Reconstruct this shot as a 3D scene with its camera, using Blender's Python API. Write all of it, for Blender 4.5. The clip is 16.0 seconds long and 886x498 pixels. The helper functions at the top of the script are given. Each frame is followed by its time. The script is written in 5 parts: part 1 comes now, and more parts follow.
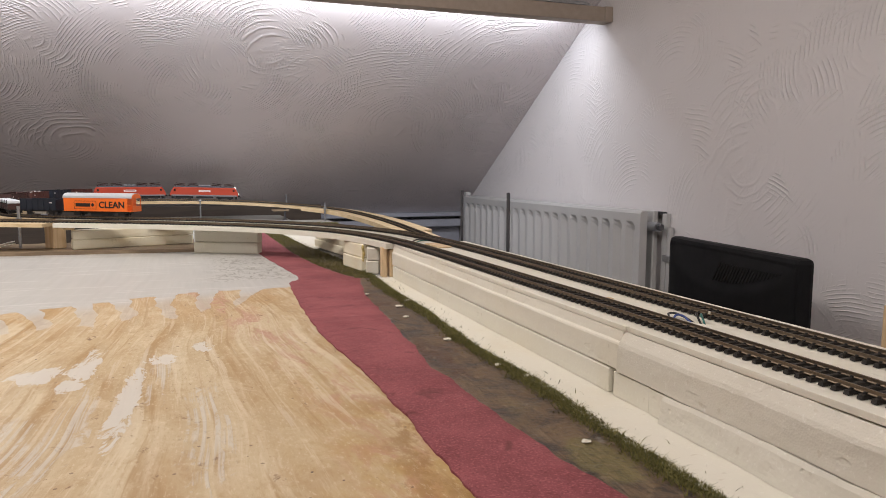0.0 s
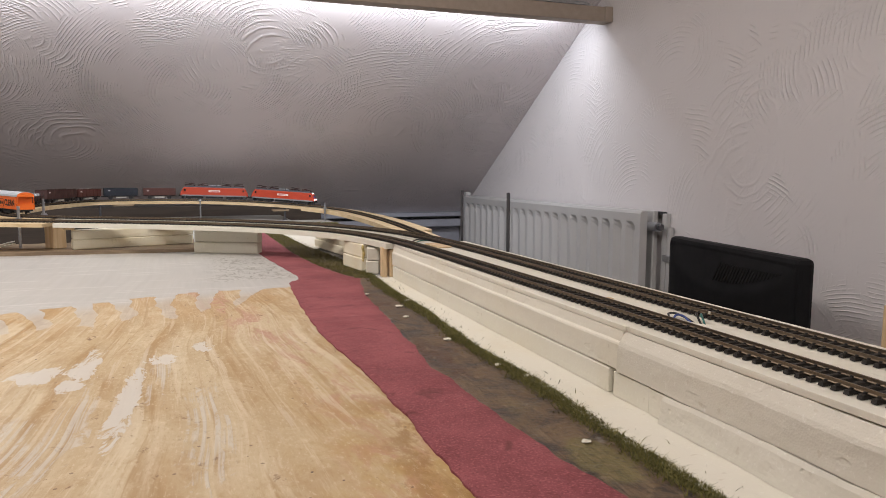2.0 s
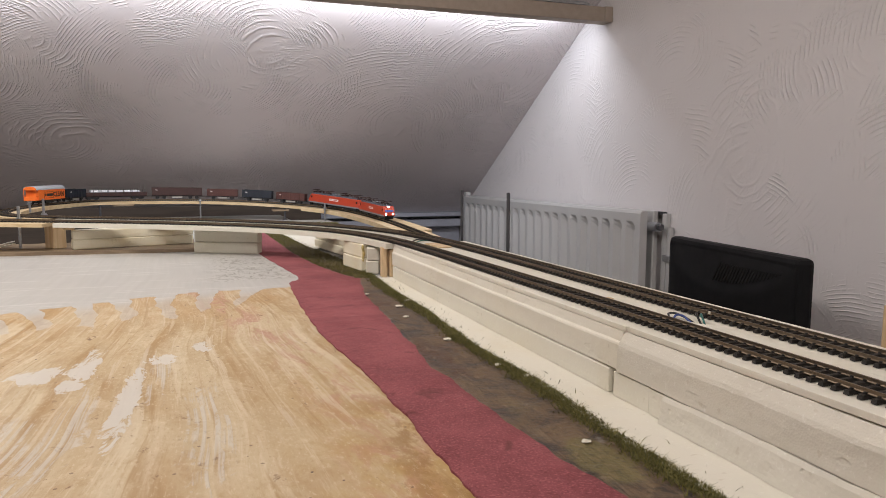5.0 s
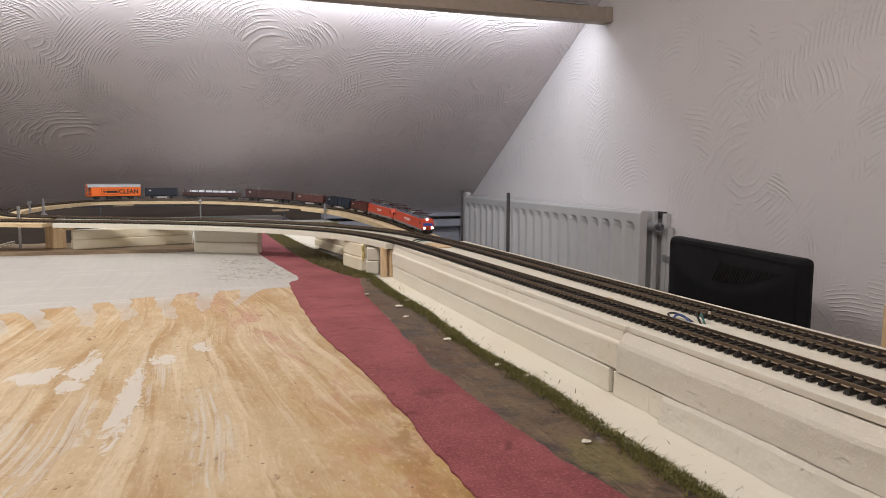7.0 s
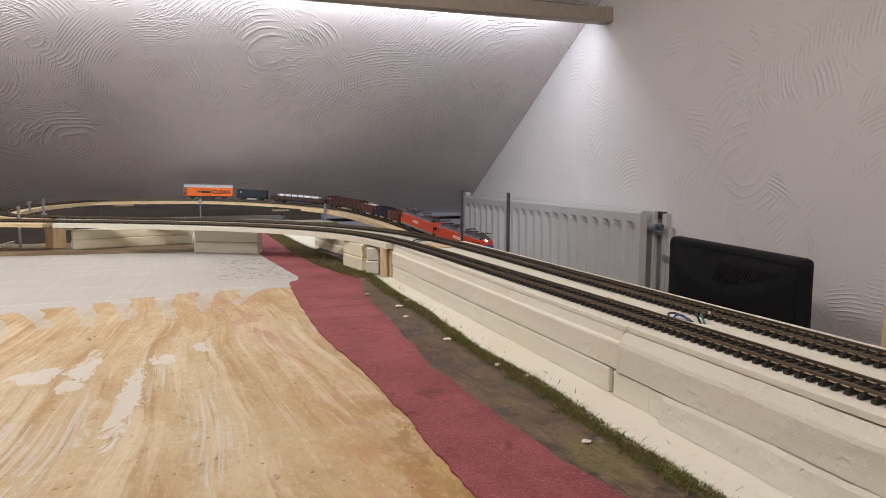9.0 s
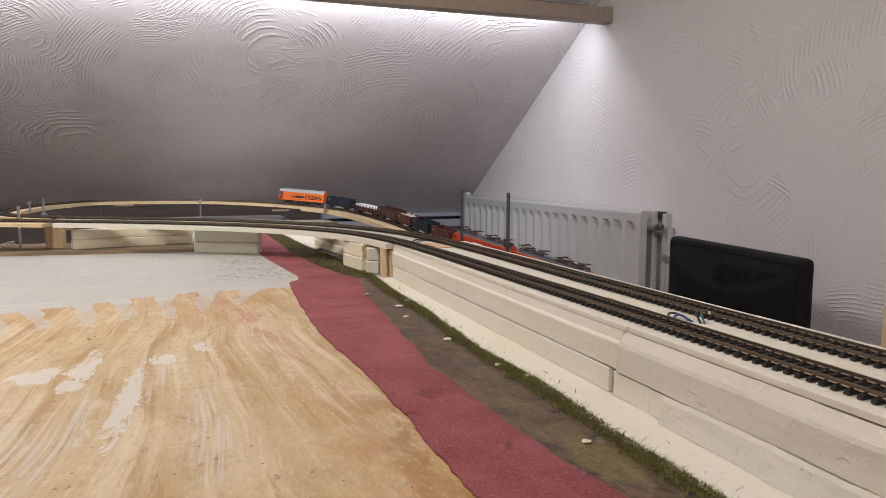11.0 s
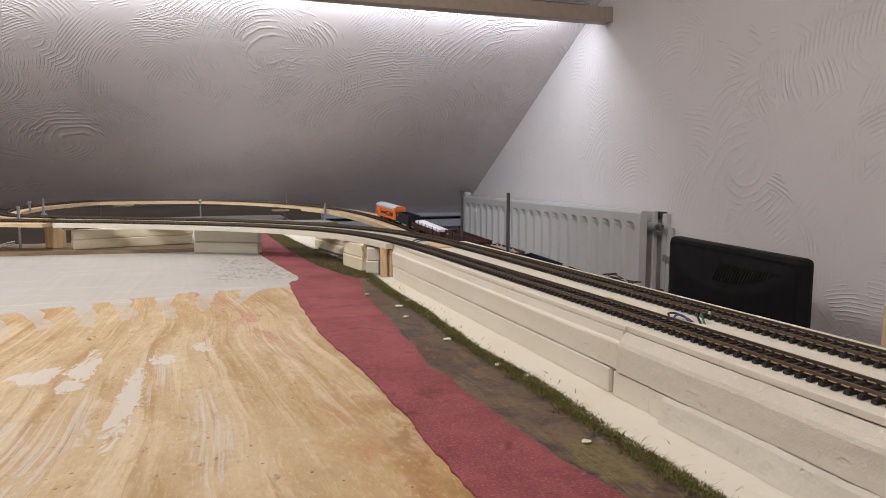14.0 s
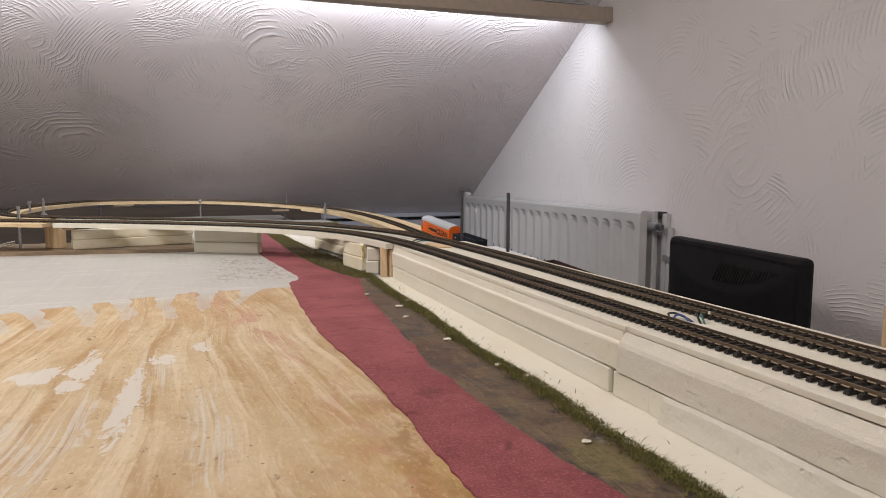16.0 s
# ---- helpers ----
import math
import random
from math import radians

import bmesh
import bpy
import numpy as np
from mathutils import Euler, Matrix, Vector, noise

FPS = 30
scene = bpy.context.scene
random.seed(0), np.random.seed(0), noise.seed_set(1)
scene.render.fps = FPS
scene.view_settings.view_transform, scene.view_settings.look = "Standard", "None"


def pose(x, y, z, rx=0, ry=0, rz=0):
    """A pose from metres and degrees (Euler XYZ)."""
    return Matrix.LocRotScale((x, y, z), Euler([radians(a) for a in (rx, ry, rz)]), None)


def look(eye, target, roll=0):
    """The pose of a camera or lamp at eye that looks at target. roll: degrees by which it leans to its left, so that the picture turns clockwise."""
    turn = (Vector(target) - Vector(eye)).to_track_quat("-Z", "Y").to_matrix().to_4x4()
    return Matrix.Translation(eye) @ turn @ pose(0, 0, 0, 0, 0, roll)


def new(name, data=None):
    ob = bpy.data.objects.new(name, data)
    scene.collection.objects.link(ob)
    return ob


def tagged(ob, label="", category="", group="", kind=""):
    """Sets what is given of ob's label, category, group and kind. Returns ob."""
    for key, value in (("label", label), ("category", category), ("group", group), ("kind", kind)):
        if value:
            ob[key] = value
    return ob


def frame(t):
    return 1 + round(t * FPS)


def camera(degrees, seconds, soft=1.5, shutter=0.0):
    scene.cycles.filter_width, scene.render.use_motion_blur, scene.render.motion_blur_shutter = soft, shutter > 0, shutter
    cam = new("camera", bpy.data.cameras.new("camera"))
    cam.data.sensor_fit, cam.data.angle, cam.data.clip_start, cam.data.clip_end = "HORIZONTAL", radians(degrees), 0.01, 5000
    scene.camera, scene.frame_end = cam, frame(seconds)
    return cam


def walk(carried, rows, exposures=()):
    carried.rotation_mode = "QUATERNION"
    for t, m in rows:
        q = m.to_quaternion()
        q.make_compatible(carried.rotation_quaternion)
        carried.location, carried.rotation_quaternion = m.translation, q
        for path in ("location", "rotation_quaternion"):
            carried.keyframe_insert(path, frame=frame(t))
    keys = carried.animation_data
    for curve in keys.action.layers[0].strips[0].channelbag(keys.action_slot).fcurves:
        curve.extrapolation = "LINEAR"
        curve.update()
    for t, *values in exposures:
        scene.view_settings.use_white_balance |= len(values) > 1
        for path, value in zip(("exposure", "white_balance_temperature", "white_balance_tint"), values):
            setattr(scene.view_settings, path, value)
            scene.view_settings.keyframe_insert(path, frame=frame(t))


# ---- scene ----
cam = camera(64.6, 16.0, soft=0.55)
walk(cam, [(0.0, pose(0, 0, 0.858, 83.65, 0, -19.7)), (16.0, pose(0, 0, 0.858, 83.65, 0, -19.7))], exposures=[(0.0, 0.0), (16.0, 0.0)])


# centre lines of the tracks: x, y and railhead height
OUTER = [(0.355, -0.60, 0.758), (0.355, -0.20, 0.758), (0.355, 0.20, 0.758), (0.355, 0.55, 0.758), (0.353, 0.85, 0.758), (0.342, 1.05, 0.758), (0.313, 1.180, 0.758),
         (0.270, 1.272, 0.7585), (0.214, 1.350, 0.7595), (0.115, 1.428, 0.7615), (0.010, 1.490, 0.7635), (-0.099, 1.555, 0.764),
         (-0.212, 1.612, 0.765), (-0.312, 1.680, 0.7655)]
LOOP = [(-0.369, 1.738, 0.7660), (-0.400, 1.820, 0.7670), (-0.412, 1.920, 0.7680), (-0.405, 2.020, 0.7690), (-0.382, 2.130, 0.7700), (-0.341, 2.245, 0.7705)]
FAR = [(-0.283, 2.366, 0.7704), (-0.15, 2.402, 0.7698), (-0.009, 2.414, 0.768), (0.12, 2.405, 0.764), (0.24, 2.370, 0.7575), (0.353, 2.320, 0.7486),
       (0.447, 2.245, 0.7382), (0.506, 2.130, 0.7260), (0.531, 1.922, 0.7170), (0.546, 1.70, 0.7040), (0.575, 1.463, 0.680), (0.617, 1.26, 0.661), (0.657, 1.067, 0.638),
       (0.690, 0.71, 0.604), (0.705, 0.30, 0.575), (0.710, -0.10, 0.560), (0.710, -0.60, 0.550), (0.710, -0.85, 0.548)]
INNER = [(0.300, -0.60, 0.758), (0.300, -0.20, 0.758), (0.300, 0.20, 0.758), (0.299, 0.45, 0.758), (0.296, 0.65, 0.758), (0.292, 0.85, 0.758), (0.283, 1.0, 0.758), (0.262, 1.112, 0.758),
         (0.234, 1.185, 0.7583), (0.196, 1.245, 0.759), (0.107, 1.335, 0.7605), (0.009, 1.395, 0.762), (-0.094, 1.448, 0.7635), (-0.200, 1.490, 0.765),
         (-0.312, 1.530, 0.7665), (-0.43, 1.575, 0.768), (-0.62, 1.64, 0.769), (-0.9, 1.74, 0.770)]


def spline(points, step=0.004):
    """Even points along a smooth curve through the given ones."""
    p = np.array(points, float)
    p = np.vstack((2 * p[0] - p[1], p, 2 * p[-1] - p[-2]))
    out = []
    for a, b, c, d in zip(p, p[1:], p[2:], p[3:]):
        u = np.linspace(0, 1, 40, endpoint=False)[:, None]
        out.append(0.5 * (2 * b + (c - a) * u + (2 * a - 5 * b + 4 * c - d) * u ** 2 + (3 * b - a - 3 * c + d) * u ** 3))
    out = np.vstack(out + [p[-2:-1]])
    for _ in range(1):
        k = np.concatenate(([0], np.cumsum(np.linalg.norm(np.diff(out, axis=0), axis=1))))
        s = np.arange(0, k[-1], step)
        out = np.stack([np.interp(s, k, out[:, i]) for i in range(3)], 1)
    for _ in range(60):
        out[1:-1] = 0.25 * out[:-2] + 0.5 * out[1:-1] + 0.25 * out[2:]
    return out


def along(line, s):
    """The point of an even line at s metres."""
    k = np.concatenate(([0], np.cumsum(np.linalg.norm(np.diff(line, axis=0), axis=1))))
    return np.array([np.interp(s, k, line[:, i]) for i in range(3)])
# ---- world and lights ----
world = bpy.data.worlds.new("room_world")
scene.world = world
world.use_nodes = True
world.node_tree.nodes["Background"].inputs[0].default_value = (0.9, 0.92, 1.0, 1)
world.node_tree.nodes["Background"].inputs[1].default_value = 0.05


def area_lamp(name, m, sx, sy, watts, colour):
    d = bpy.data.lights.new(name, "AREA")
    d.shape, d.size, d.size_y, d.energy, d.color = "RECTANGLE", sx, sy, watts, colour
    ob = new(name, d)
    ob.matrix_world = m
    return ob


# LED strip on the back of the ceiling beam, shining down the slope
area_lamp("led_strip_light", look((-0.51, 1.715, 1.275), (-0.51, 1.93, 1.0)), 3.0, 0.02, 9.6, (0.88, 0.92, 1.0))
# ceiling panel lamp over the layout
area_lamp("ceiling_lamp_light", look((-0.34, 0.95, 1.64), (-0.34, 0.96, 0.0)), 0.36, 0.36, 9.4, (1.0, 0.945, 0.90))
# unseen point lamp added behind the camera to brighten walls and front faces
back_fill = bpy.data.lights.new("back_fill_light", "POINT")
back_fill.energy, back_fill.shadow_soft_size, back_fill.color = 42.0, 0.12, (1.0, 0.945, 0.90)
new("back_fill_light", back_fill).location = (-0.45, -1.05, 2.08)


# ---- materials ----
class Mat:
    """A node material with short ways to add nodes."""

    def __init__(self, name, rough=0.6, metal=0.0):
        self.m = bpy.data.materials.new(name)
        self.m.use_nodes = True
        self.t = self.m.node_tree
        self.b = self.t.nodes["Principled BSDF"]
        self.b.inputs["Roughness"].default_value = rough
        self.b.inputs["Metallic"].default_value = metal
        self.co = self.t.nodes.new("ShaderNodeTexCoord").outputs["Object"]

    def put(self, socket, v):
        if hasattr(v, "links"):
            self.t.links.new(v, socket)
        else:
            socket.default_value = v

    def math(self, op, a, b=0.0, c=0.0, clamp=False):
        n = self.t.nodes.new("ShaderNodeMath")
        n.operation, n.use_clamp = op, clamp
        for s, v in zip(n.inputs, (a, b, c)):
            self.put(s, v)
        return n.outputs[0]

    def scaled(self, sx, sy, sz, src=None):
        n = self.t.nodes.new("ShaderNodeMapping")
        self.put(n.inputs["Vector"], src or self.co)
        n.inputs["Scale"].default_value = (sx, sy, sz)
        return n.outputs[0]

    def noise(self, scale, detail=3.0, rough=0.55, src=None, warp=0.0):
        n = self.t.nodes.new("ShaderNodeTexNoise")
        self.put(n.inputs["Vector"], src or self.co)
        n.inputs["Scale"].default_value, n.inputs["Detail"].default_value = scale, detail
        n.inputs["Roughness"].default_value, n.inputs["Distortion"].default_value = rough, warp
        return n.outputs["Fac"]

    def cells(self, scale, src=None, feature="F1"):
        n = self.t.nodes.new("ShaderNodeTexVoronoi")
        n.feature = feature
        self.put(n.inputs["Vector"], src or self.co)
        n.inputs["Scale"].default_value = scale
        return n

    def step(self, v, lo, hi):
        n = self.t.nodes.new("ShaderNodeMapRange")
        n.interpolation_type = "SMOOTHSTEP"
        self.put(n.inputs["Value"], v)
        n.inputs["From Min"].default_value, n.inputs["From Max"].default_value = lo, hi
        return n.outputs["Result"]

    def mix(self, f, a, b):
        n = self.t.nodes.new("ShaderNodeMix")
        n.data_type = "RGBA"
        self.put(n.inputs["Factor"], f)
        for s, v in ((n.inputs["A"], a), (n.inputs["B"], b)):
            self.put(s, (*v, 1) if isinstance(v, tuple) else v)
        return n.outputs["Result"]

    def xyz(self):
        n = self.t.nodes.new("ShaderNodeSeparateXYZ")
        self.put(n.inputs[0], self.co)
        return n.outputs

    def random(self, island=False):
        if island:
            return self.t.nodes.new("ShaderNodeNewGeometry").outputs["Random Per Island"]
        return self.t.nodes.new("ShaderNodeObjectInfo").outputs["Random"]

    def colour(self, v):
        self.put(self.b.inputs["Base Color"], (*v, 1) if isinstance(v, tuple) else v)
        return self

    def rough(self, v):
        self.put(self.b.inputs["Roughness"], v)
        return self

    def bump(self, h, strength=0.5, dist=0.001):
        n = self.t.nodes.new("ShaderNodeBump")
        n.inputs["Strength"].default_value, n.inputs["Distance"].default_value = strength, dist
        self.put(n.inputs["Height"], h)
        self.put(self.b.inputs["Normal"], n.outputs[0])
        return self


def plaster(name, cover, colour, relief=0.0026):
    """Comb-swirled plaster: fans of fine broken arcs, swept in all directions."""
    k = Mat(name, 0.48)
    total = None
    for scale, pitch, seed, ax, ay, az in ((1.6, 0.0098, 5.7, 0.3, 0.2, 1.0), (2.0, 0.0080, 7.3, -0.9, 0.4, 0.5), (2.4, 0.0086, 3.1, 0.9, -0.2, 0.6), (1.8, 0.0092, 12.7, -0.5, -0.3, 0.9), (2.2, 0.0078, 21.9, 0.7, 0.3, 0.8), (2.7, 0.0084, 31.3, -0.2, 0.5, 1.0)):
        sh = k.t.nodes.new("ShaderNodeMapping")
        k.put(sh.inputs["Vector"], k.co)
        sh.inputs["Location"].default_value = (seed, seed * 0.7, seed * 0.4)
        v = k.cells(scale, sh.outputs[0])
        off = k.t.nodes.new("ShaderNodeVectorMath")
        off.operation = "SUBTRACT"
        k.put(off.inputs[0], sh.outputs[0])
        k.put(off.inputs[1], v.outputs["Position"])
        side = k.t.nodes.new("ShaderNodeVectorMath")
        side.operation = "DOT_PRODUCT"
        k.put(side.inputs[0], off.outputs[0])
        side.inputs[1].default_value = (ax, ay, az)
        d = k.math("DIVIDE", v.outputs["Distance"], scale)
        fan = k.math("MULTIPLY", k.step(side.outputs["Value"], 0.02, 0.07), k.step(d, 0.06, 0.10))
        ph = k.math("MULTIPLY", k.math("MULTIPLY_ADD", k.noise(5.0, 3.0, 0.45, sh.outputs[0]), 0.040, d), 2 * math.pi / pitch)
        ridge = k.math("POWER", k.math("MULTIPLY_ADD", k.math("SINE", ph), 0.5, 0.5), 4.0)
        broken = k.step(k.noise(9.0, 5.0, 0.62, sh.outputs[0]), cover, cover + 0.16)
        h = k.math("MULTIPLY", ridge, k.math("MULTIPLY", fan, broken))
        total = h if total is None else k.math("MAXIMUM", total, h)
    fine = k.math("MULTIPLY", k.noise(140.0, 3.0, 0.6), 0.14)
    big = k.math("MULTIPLY", k.noise(7.0, 3.0, 0.5), 0.7)
    k.bump(k.math("ADD", total, k.math("ADD", fine, big)), 1.0, relief)
    tone = k.mix(k.noise(3.0, 4.0), tuple(c * 0.93 for c in colour), tuple(min(1, c * 1.05) for c in colour))
    return k.colour(tone).m


def foam(name, a, b, bead, torn, gouge=0.0):
    k = Mat(name, 0.75)
    v = k.cells(bead)
    dents = k.math("MULTIPLY", k.step(k.noise(90.0, 2.0, 0.5, k.scaled(1.0, 0.6, 1.0)), 0.64, 0.72), gouge)
    h = k.math("ADD", k.math("MULTIPLY", v.outputs["Distance"], torn), k.math("MULTIPLY", k.noise(35.0, 4.0, 0.6), 0.5))
    k.bump(k.math("SUBTRACT", h, dents), 0.6, 0.0012)
    stain = k.math("MULTIPLY", k.step(k.noise(11.0, 4.0, 0.6), 0.45, 0.75), 0.7)
    tone = k.mix(stain, k.mix(k.random(), a, tuple(c * 0.95 for c in a)), b)
    fleck = k.math("MULTIPLY", k.step(k.noise(420.0, 2.0, 0.5), 0.60, 0.72), min(0.9, torn * 1.1))
    tone = k.mix(fleck, tone, (0.86, 0.85, 0.80))
    speck = k.step(k.noise(150.0, 1.0), 0.72, 0.76)
    return k.colour(k.mix(k.math("MULTIPLY", speck, 0.3), tone, (0.45, 0.38, 0.28))).m


def plain(name, colour, rough=0.5, metal=0.0, vary=0.12, scale=60.0, bump=0.15):
    k = Mat(name, rough, metal)
    n = k.noise(scale, 4.0, 0.6)
    k.colour(k.mix(n, tuple(c * (1 - vary) for c in colour), tuple(min(1, c * (1 + vary)) for c in colour)))
    k.rough(k.math("MULTIPLY_ADD", k.noise(scale * 0.4, 3.0), 0.25, rough - 0.12))
    return k.bump(n, bump, 0.0006).m


def timber(name, a, b, along=1, scale=1.0):
    """Wood with grain along an axis of the thing."""
    k = Mat(name, 0.55)
    s = [70.0 * scale] * 3
    s[along] = 4.0 * scale
    g = k.noise(1.0, 4.0, 0.6, k.scaled(*s), 0.6)
    s2 = [300.0 * scale] * 3
    s2[along] = 10.0 * scale
    f = k.noise(1.0, 2.0, 0.5, k.scaled(*s2))
    tone = k.mix(k.step(g, 0.3, 0.7), a, b)
    tone = k.mix(k.math("MULTIPLY", k.step(f, 0.55, 0.75), 0.3), tone, tuple(c * 0.6 for c in b))
    return k.colour(tone).bump(f, 0.25, 0.0005).m


def table_board():
    """Bare board with brushed stains, smears of white paint, a white painted far end and a pink bleed."""
    k = Mat("painted_board", 0.5)
    x, y, z = k.xyz()
    # brush strokes run along y and draw together towards the far end
    draw = k.math("ADD", 0.5, k.math("MINIMUM", y, 1.1))
    wobble = k.math("MULTIPLY_ADD", k.noise(2.4, 2.0), 0.07, -0.035)
    q = k.math("ADD", k.math("MULTIPLY", x, draw), wobble)
    n = k.t.nodes.new("ShaderNodeCombineXYZ")
    k.put(n.inputs[0], q)
    k.put(n.inputs[1], y)
    flow = n.outputs[0]
    broad = k.noise(1.0, 4.0, 0.6, k.scaled(18.0, 3.0, 1.0, flow), 0.3)
    mid = k.noise(1.0, 4.0, 0.65, k.scaled(85.0, 4.0, 1.0, flow), 0.3)
    fine = k.noise(1.0, 3.0, 0.6, k.scaled(480.0, 12.0, 1.0, flow))
    mott = k.noise(1.0, 6.0, 0.72, k.scaled(40.0, 22.0, 1.0, flow), 0.5)
    wood = k.mix(k.step(broad, 0.34, 0.66), (0.475, 0.345, 0.185), (0.57, 0.465, 0.30))
    # each stroke starts with a dark sharp edge and fades across
    for count, shift, seed in ((19.0, 0.0, 0.45), (33.0, 0.37, 0.52)):
        saw = k.math("FRACT", k.math("ADD", k.math("MULTIPLY_ADD", q, count, shift), k.math("MULTIPLY", k.noise(3.0, 2.0, 0.5, k.scaled(1.0, 0.5, 1.0)), 1.6)))
        edge = k.math("MULTIPLY", k.math("POWER", k.math("SUBTRACT", 1.0, saw), 3.0), k.step(saw, 0.0, 0.05))
        where = k.step(k.noise(1.0, 3.0, 0.6, k.scaled(9.0, 5.0, 1.0, flow)), seed - 0.06, seed + 0.10)
        wood = k.mix(k.math("MULTIPLY", k.math("MULTIPLY", edge, where), 0.9), wood, (0.355, 0.21, 0.075))
    wood = k.mix(k.math("MULTIPLY", k.step(mid, 0.5, 0.7), 0.55), wood, (0.64, 0.53, 0.37))
    wood = k.mix(k.math("MULTIPLY", k.step(fine, 0.5, 0.75), 0.22), wood, (0.42, 0.25, 0.11))
    wood = k.mix(k.math("MULTIPLY", k.step(mott, 0.50, 0.64), 0.40), wood, (0.65, 0.54, 0.37))
    wood = k.mix(k.math("MULTIPLY", k.step(mott, 0.46, 0.36), 0.38), wood, (0.37, 0.215, 0.085))
    # amber wear at the roots of the paint fingers
    root = k.math("MULTIPLY", k.step(y, 0.72, 0.84), k.step(k.noise(1.0, 5.0, 0.6, k.scaled(26.0, 14.0, 1.0)), 0.40, 0.60))
    wood = k.mix(k.math("MULTIPLY", root, 0.6), wood, (0.42, 0.25, 0.095))
    # pinkish bleed beside the red strip
    band = k.math("ABSOLUTE", k.math("SUBTRACT", x, k.math("SUBTRACT", 0.100, k.math("MULTIPLY", k.math("MAXIMUM", k.math("SUBTRACT", y, 0.5), 0.0), 0.20))))
    pink = k.math("MULTIPLY", k.step(band, 0.040, 0.004), k.step(k.noise(1.0, 5.0, 0.68, k.scaled(48.0, 16.0, 1.0, flow), 0.8), 0.45, 0.60))
    wood = k.mix(k.math("MULTIPLY", pink, 0.66), wood, (0.44, 0.20, 0.155))
    amber = k.math("MULTIPLY", k.math("MULTIPLY", k.step(x, 0.02, 0.115), k.step(y, 0.75, 0.35)), k.step(k.noise(1.0, 6.0, 0.7, k.scaled(34.0, 14.0, 1.0, flow)), 0.42, 0.62))
    wood = k.mix(k.math("MULTIPLY", amber, 0.7), wood, (0.43, 0.265, 0.075))
    # dark soaked stain beside the red strip
    soak = k.math("MULTIPLY", k.math("MULTIPLY", k.step(x, 0.082, 0.118), k.step(y, 0.52, 0.40)), k.step(k.noise(1.0, 6.0, 0.72, k.scaled(55.0, 30.0, 1.0)), 0.46, 0.60))
    wood = k.mix(k.math("MULTIPLY", soak, 0.75), wood, (0.27, 0.135, 0.032))
    # narrow dark and pale streaks, and a fine speckle
    streak = k.noise(1.0, 5.0, 0.68, k.scaled(60.0, 2.6, 1.0, flow), 0.4)
    wood = k.mix(k.math("MULTIPLY", k.step(streak, 0.54, 0.63), 0.62), wood, (0.36, 0.215, 0.08))
    wood = k.mix(k.math("MULTIPLY", k.step(streak, 0.44, 0.37), 0.5), wood, (0.66, 0.56, 0.40))
    speckle = k.noise(1.0, 5.0, 0.75, k.scaled(420.0, 150.0, 1.0))
    wood = k.mix(k.math("MULTIPLY", k.step(speckle, 0.54, 0.68), 0.4), wood, (0.35, 0.21, 0.085))
    wood = k.mix(k.math("MULTIPLY", k.step(speckle, 0.46, 0.34), 0.35), wood, (0.70, 0.61, 0.45))
    # dirty dots and dashes, nail holes
    dirt = k.math("MULTIPLY", k.step(k.noise(1.0, 6.0, 0.75, k.scaled(90.0, 40.0, 1.0, flow), 0.6), 0.59, 0.68), k.step(k.noise(8.0, 2.0), 0.44, 0.56))
    wood = k.mix(k.math("MULTIPLY", dirt, 0.9), wood, (0.20, 0.10, 0.04))
    v = k.cells(34.0)
    hole = k.math("MULTIPLY", k.math("LESS_THAN", v.outputs["Distance"], 0.036), k.math("GREATER_THAN", k.noise(21.0, 1.0), 0.52))
    wood = k.mix(hole, wood, (0.06, 0.03, 0.02))
    v2 = k.cells(75.0)
    spot = k.math("MULTIPLY", k.math("LESS_THAN", v2.outputs["Distance"], 0.085), k.math("GREATER_THAN", k.noise(15.0, 1.0), 0.54))
    wood = k.mix(k.math("MULTIPLY", spot, 0.7), wood, (0.14, 0.07, 0.03))
    # smears of white paint: long patches laid along the strokes, with torn outlines
    rag = k.math("MULTIPLY_ADD", k.noise(1.0, 6.0, 0.72, k.scaled(70.0, 26.0, 1.0, flow), 0.8), 6.0, -3.1)
    comb = k.step(k.noise(1.0, 2.0, 0.5, k.scaled(330.0, 5.0, 1.0, flow)), 0.44, 0.56)
    solid, veil = None, None
    for cx, cy, rx, ry, thin in ((-0.048, 0.520, 0.0085, 0.090, 0), (-0.095, 0.610, 0.012, 0.060, 0), (-0.130, 0.600, 0.022, 0.024, 0), (-0.030, 0.625, 0.013, 0.018, 0),
                                 (0.006, 0.660, 0.010, 0.022, 0), (-0.075, 0.470, 0.016, 0.100, 1), (-0.110, 0.420, 0.022, 0.080, 1), (-0.030, 0.560, 0.010, 0.080, 1), (0.004, 0.440, 0.014, 0.100, 1)):
        u = k.math("DIVIDE", k.math("SUBTRACT", k.math("MULTIPLY", x, draw), cx), rx)
        w = k.math("DIVIDE", k.math("SUBTRACT", y, cy), ry)
        r = k.math("SUBTRACT", 1.0, k.math("ADD", k.math("MULTIPLY", u, u), k.math("MULTIPLY", w, w)))
        if thin:
            veil = r if veil is None else k.math("MAXIMUM", veil, r)
        else:
            solid = r if solid is None else k.math("MAXIMUM", solid, r)
    smear = k.math("MULTIPLY", k.step(k.math("ADD", solid, rag), 0.0, 0.16), 0.85)
    comb_smear = k.math("MULTIPLY", k.math("MULTIPLY", k.step(k.math("ADD", veil, rag), -0.1, 0.7), comb), 0.6)
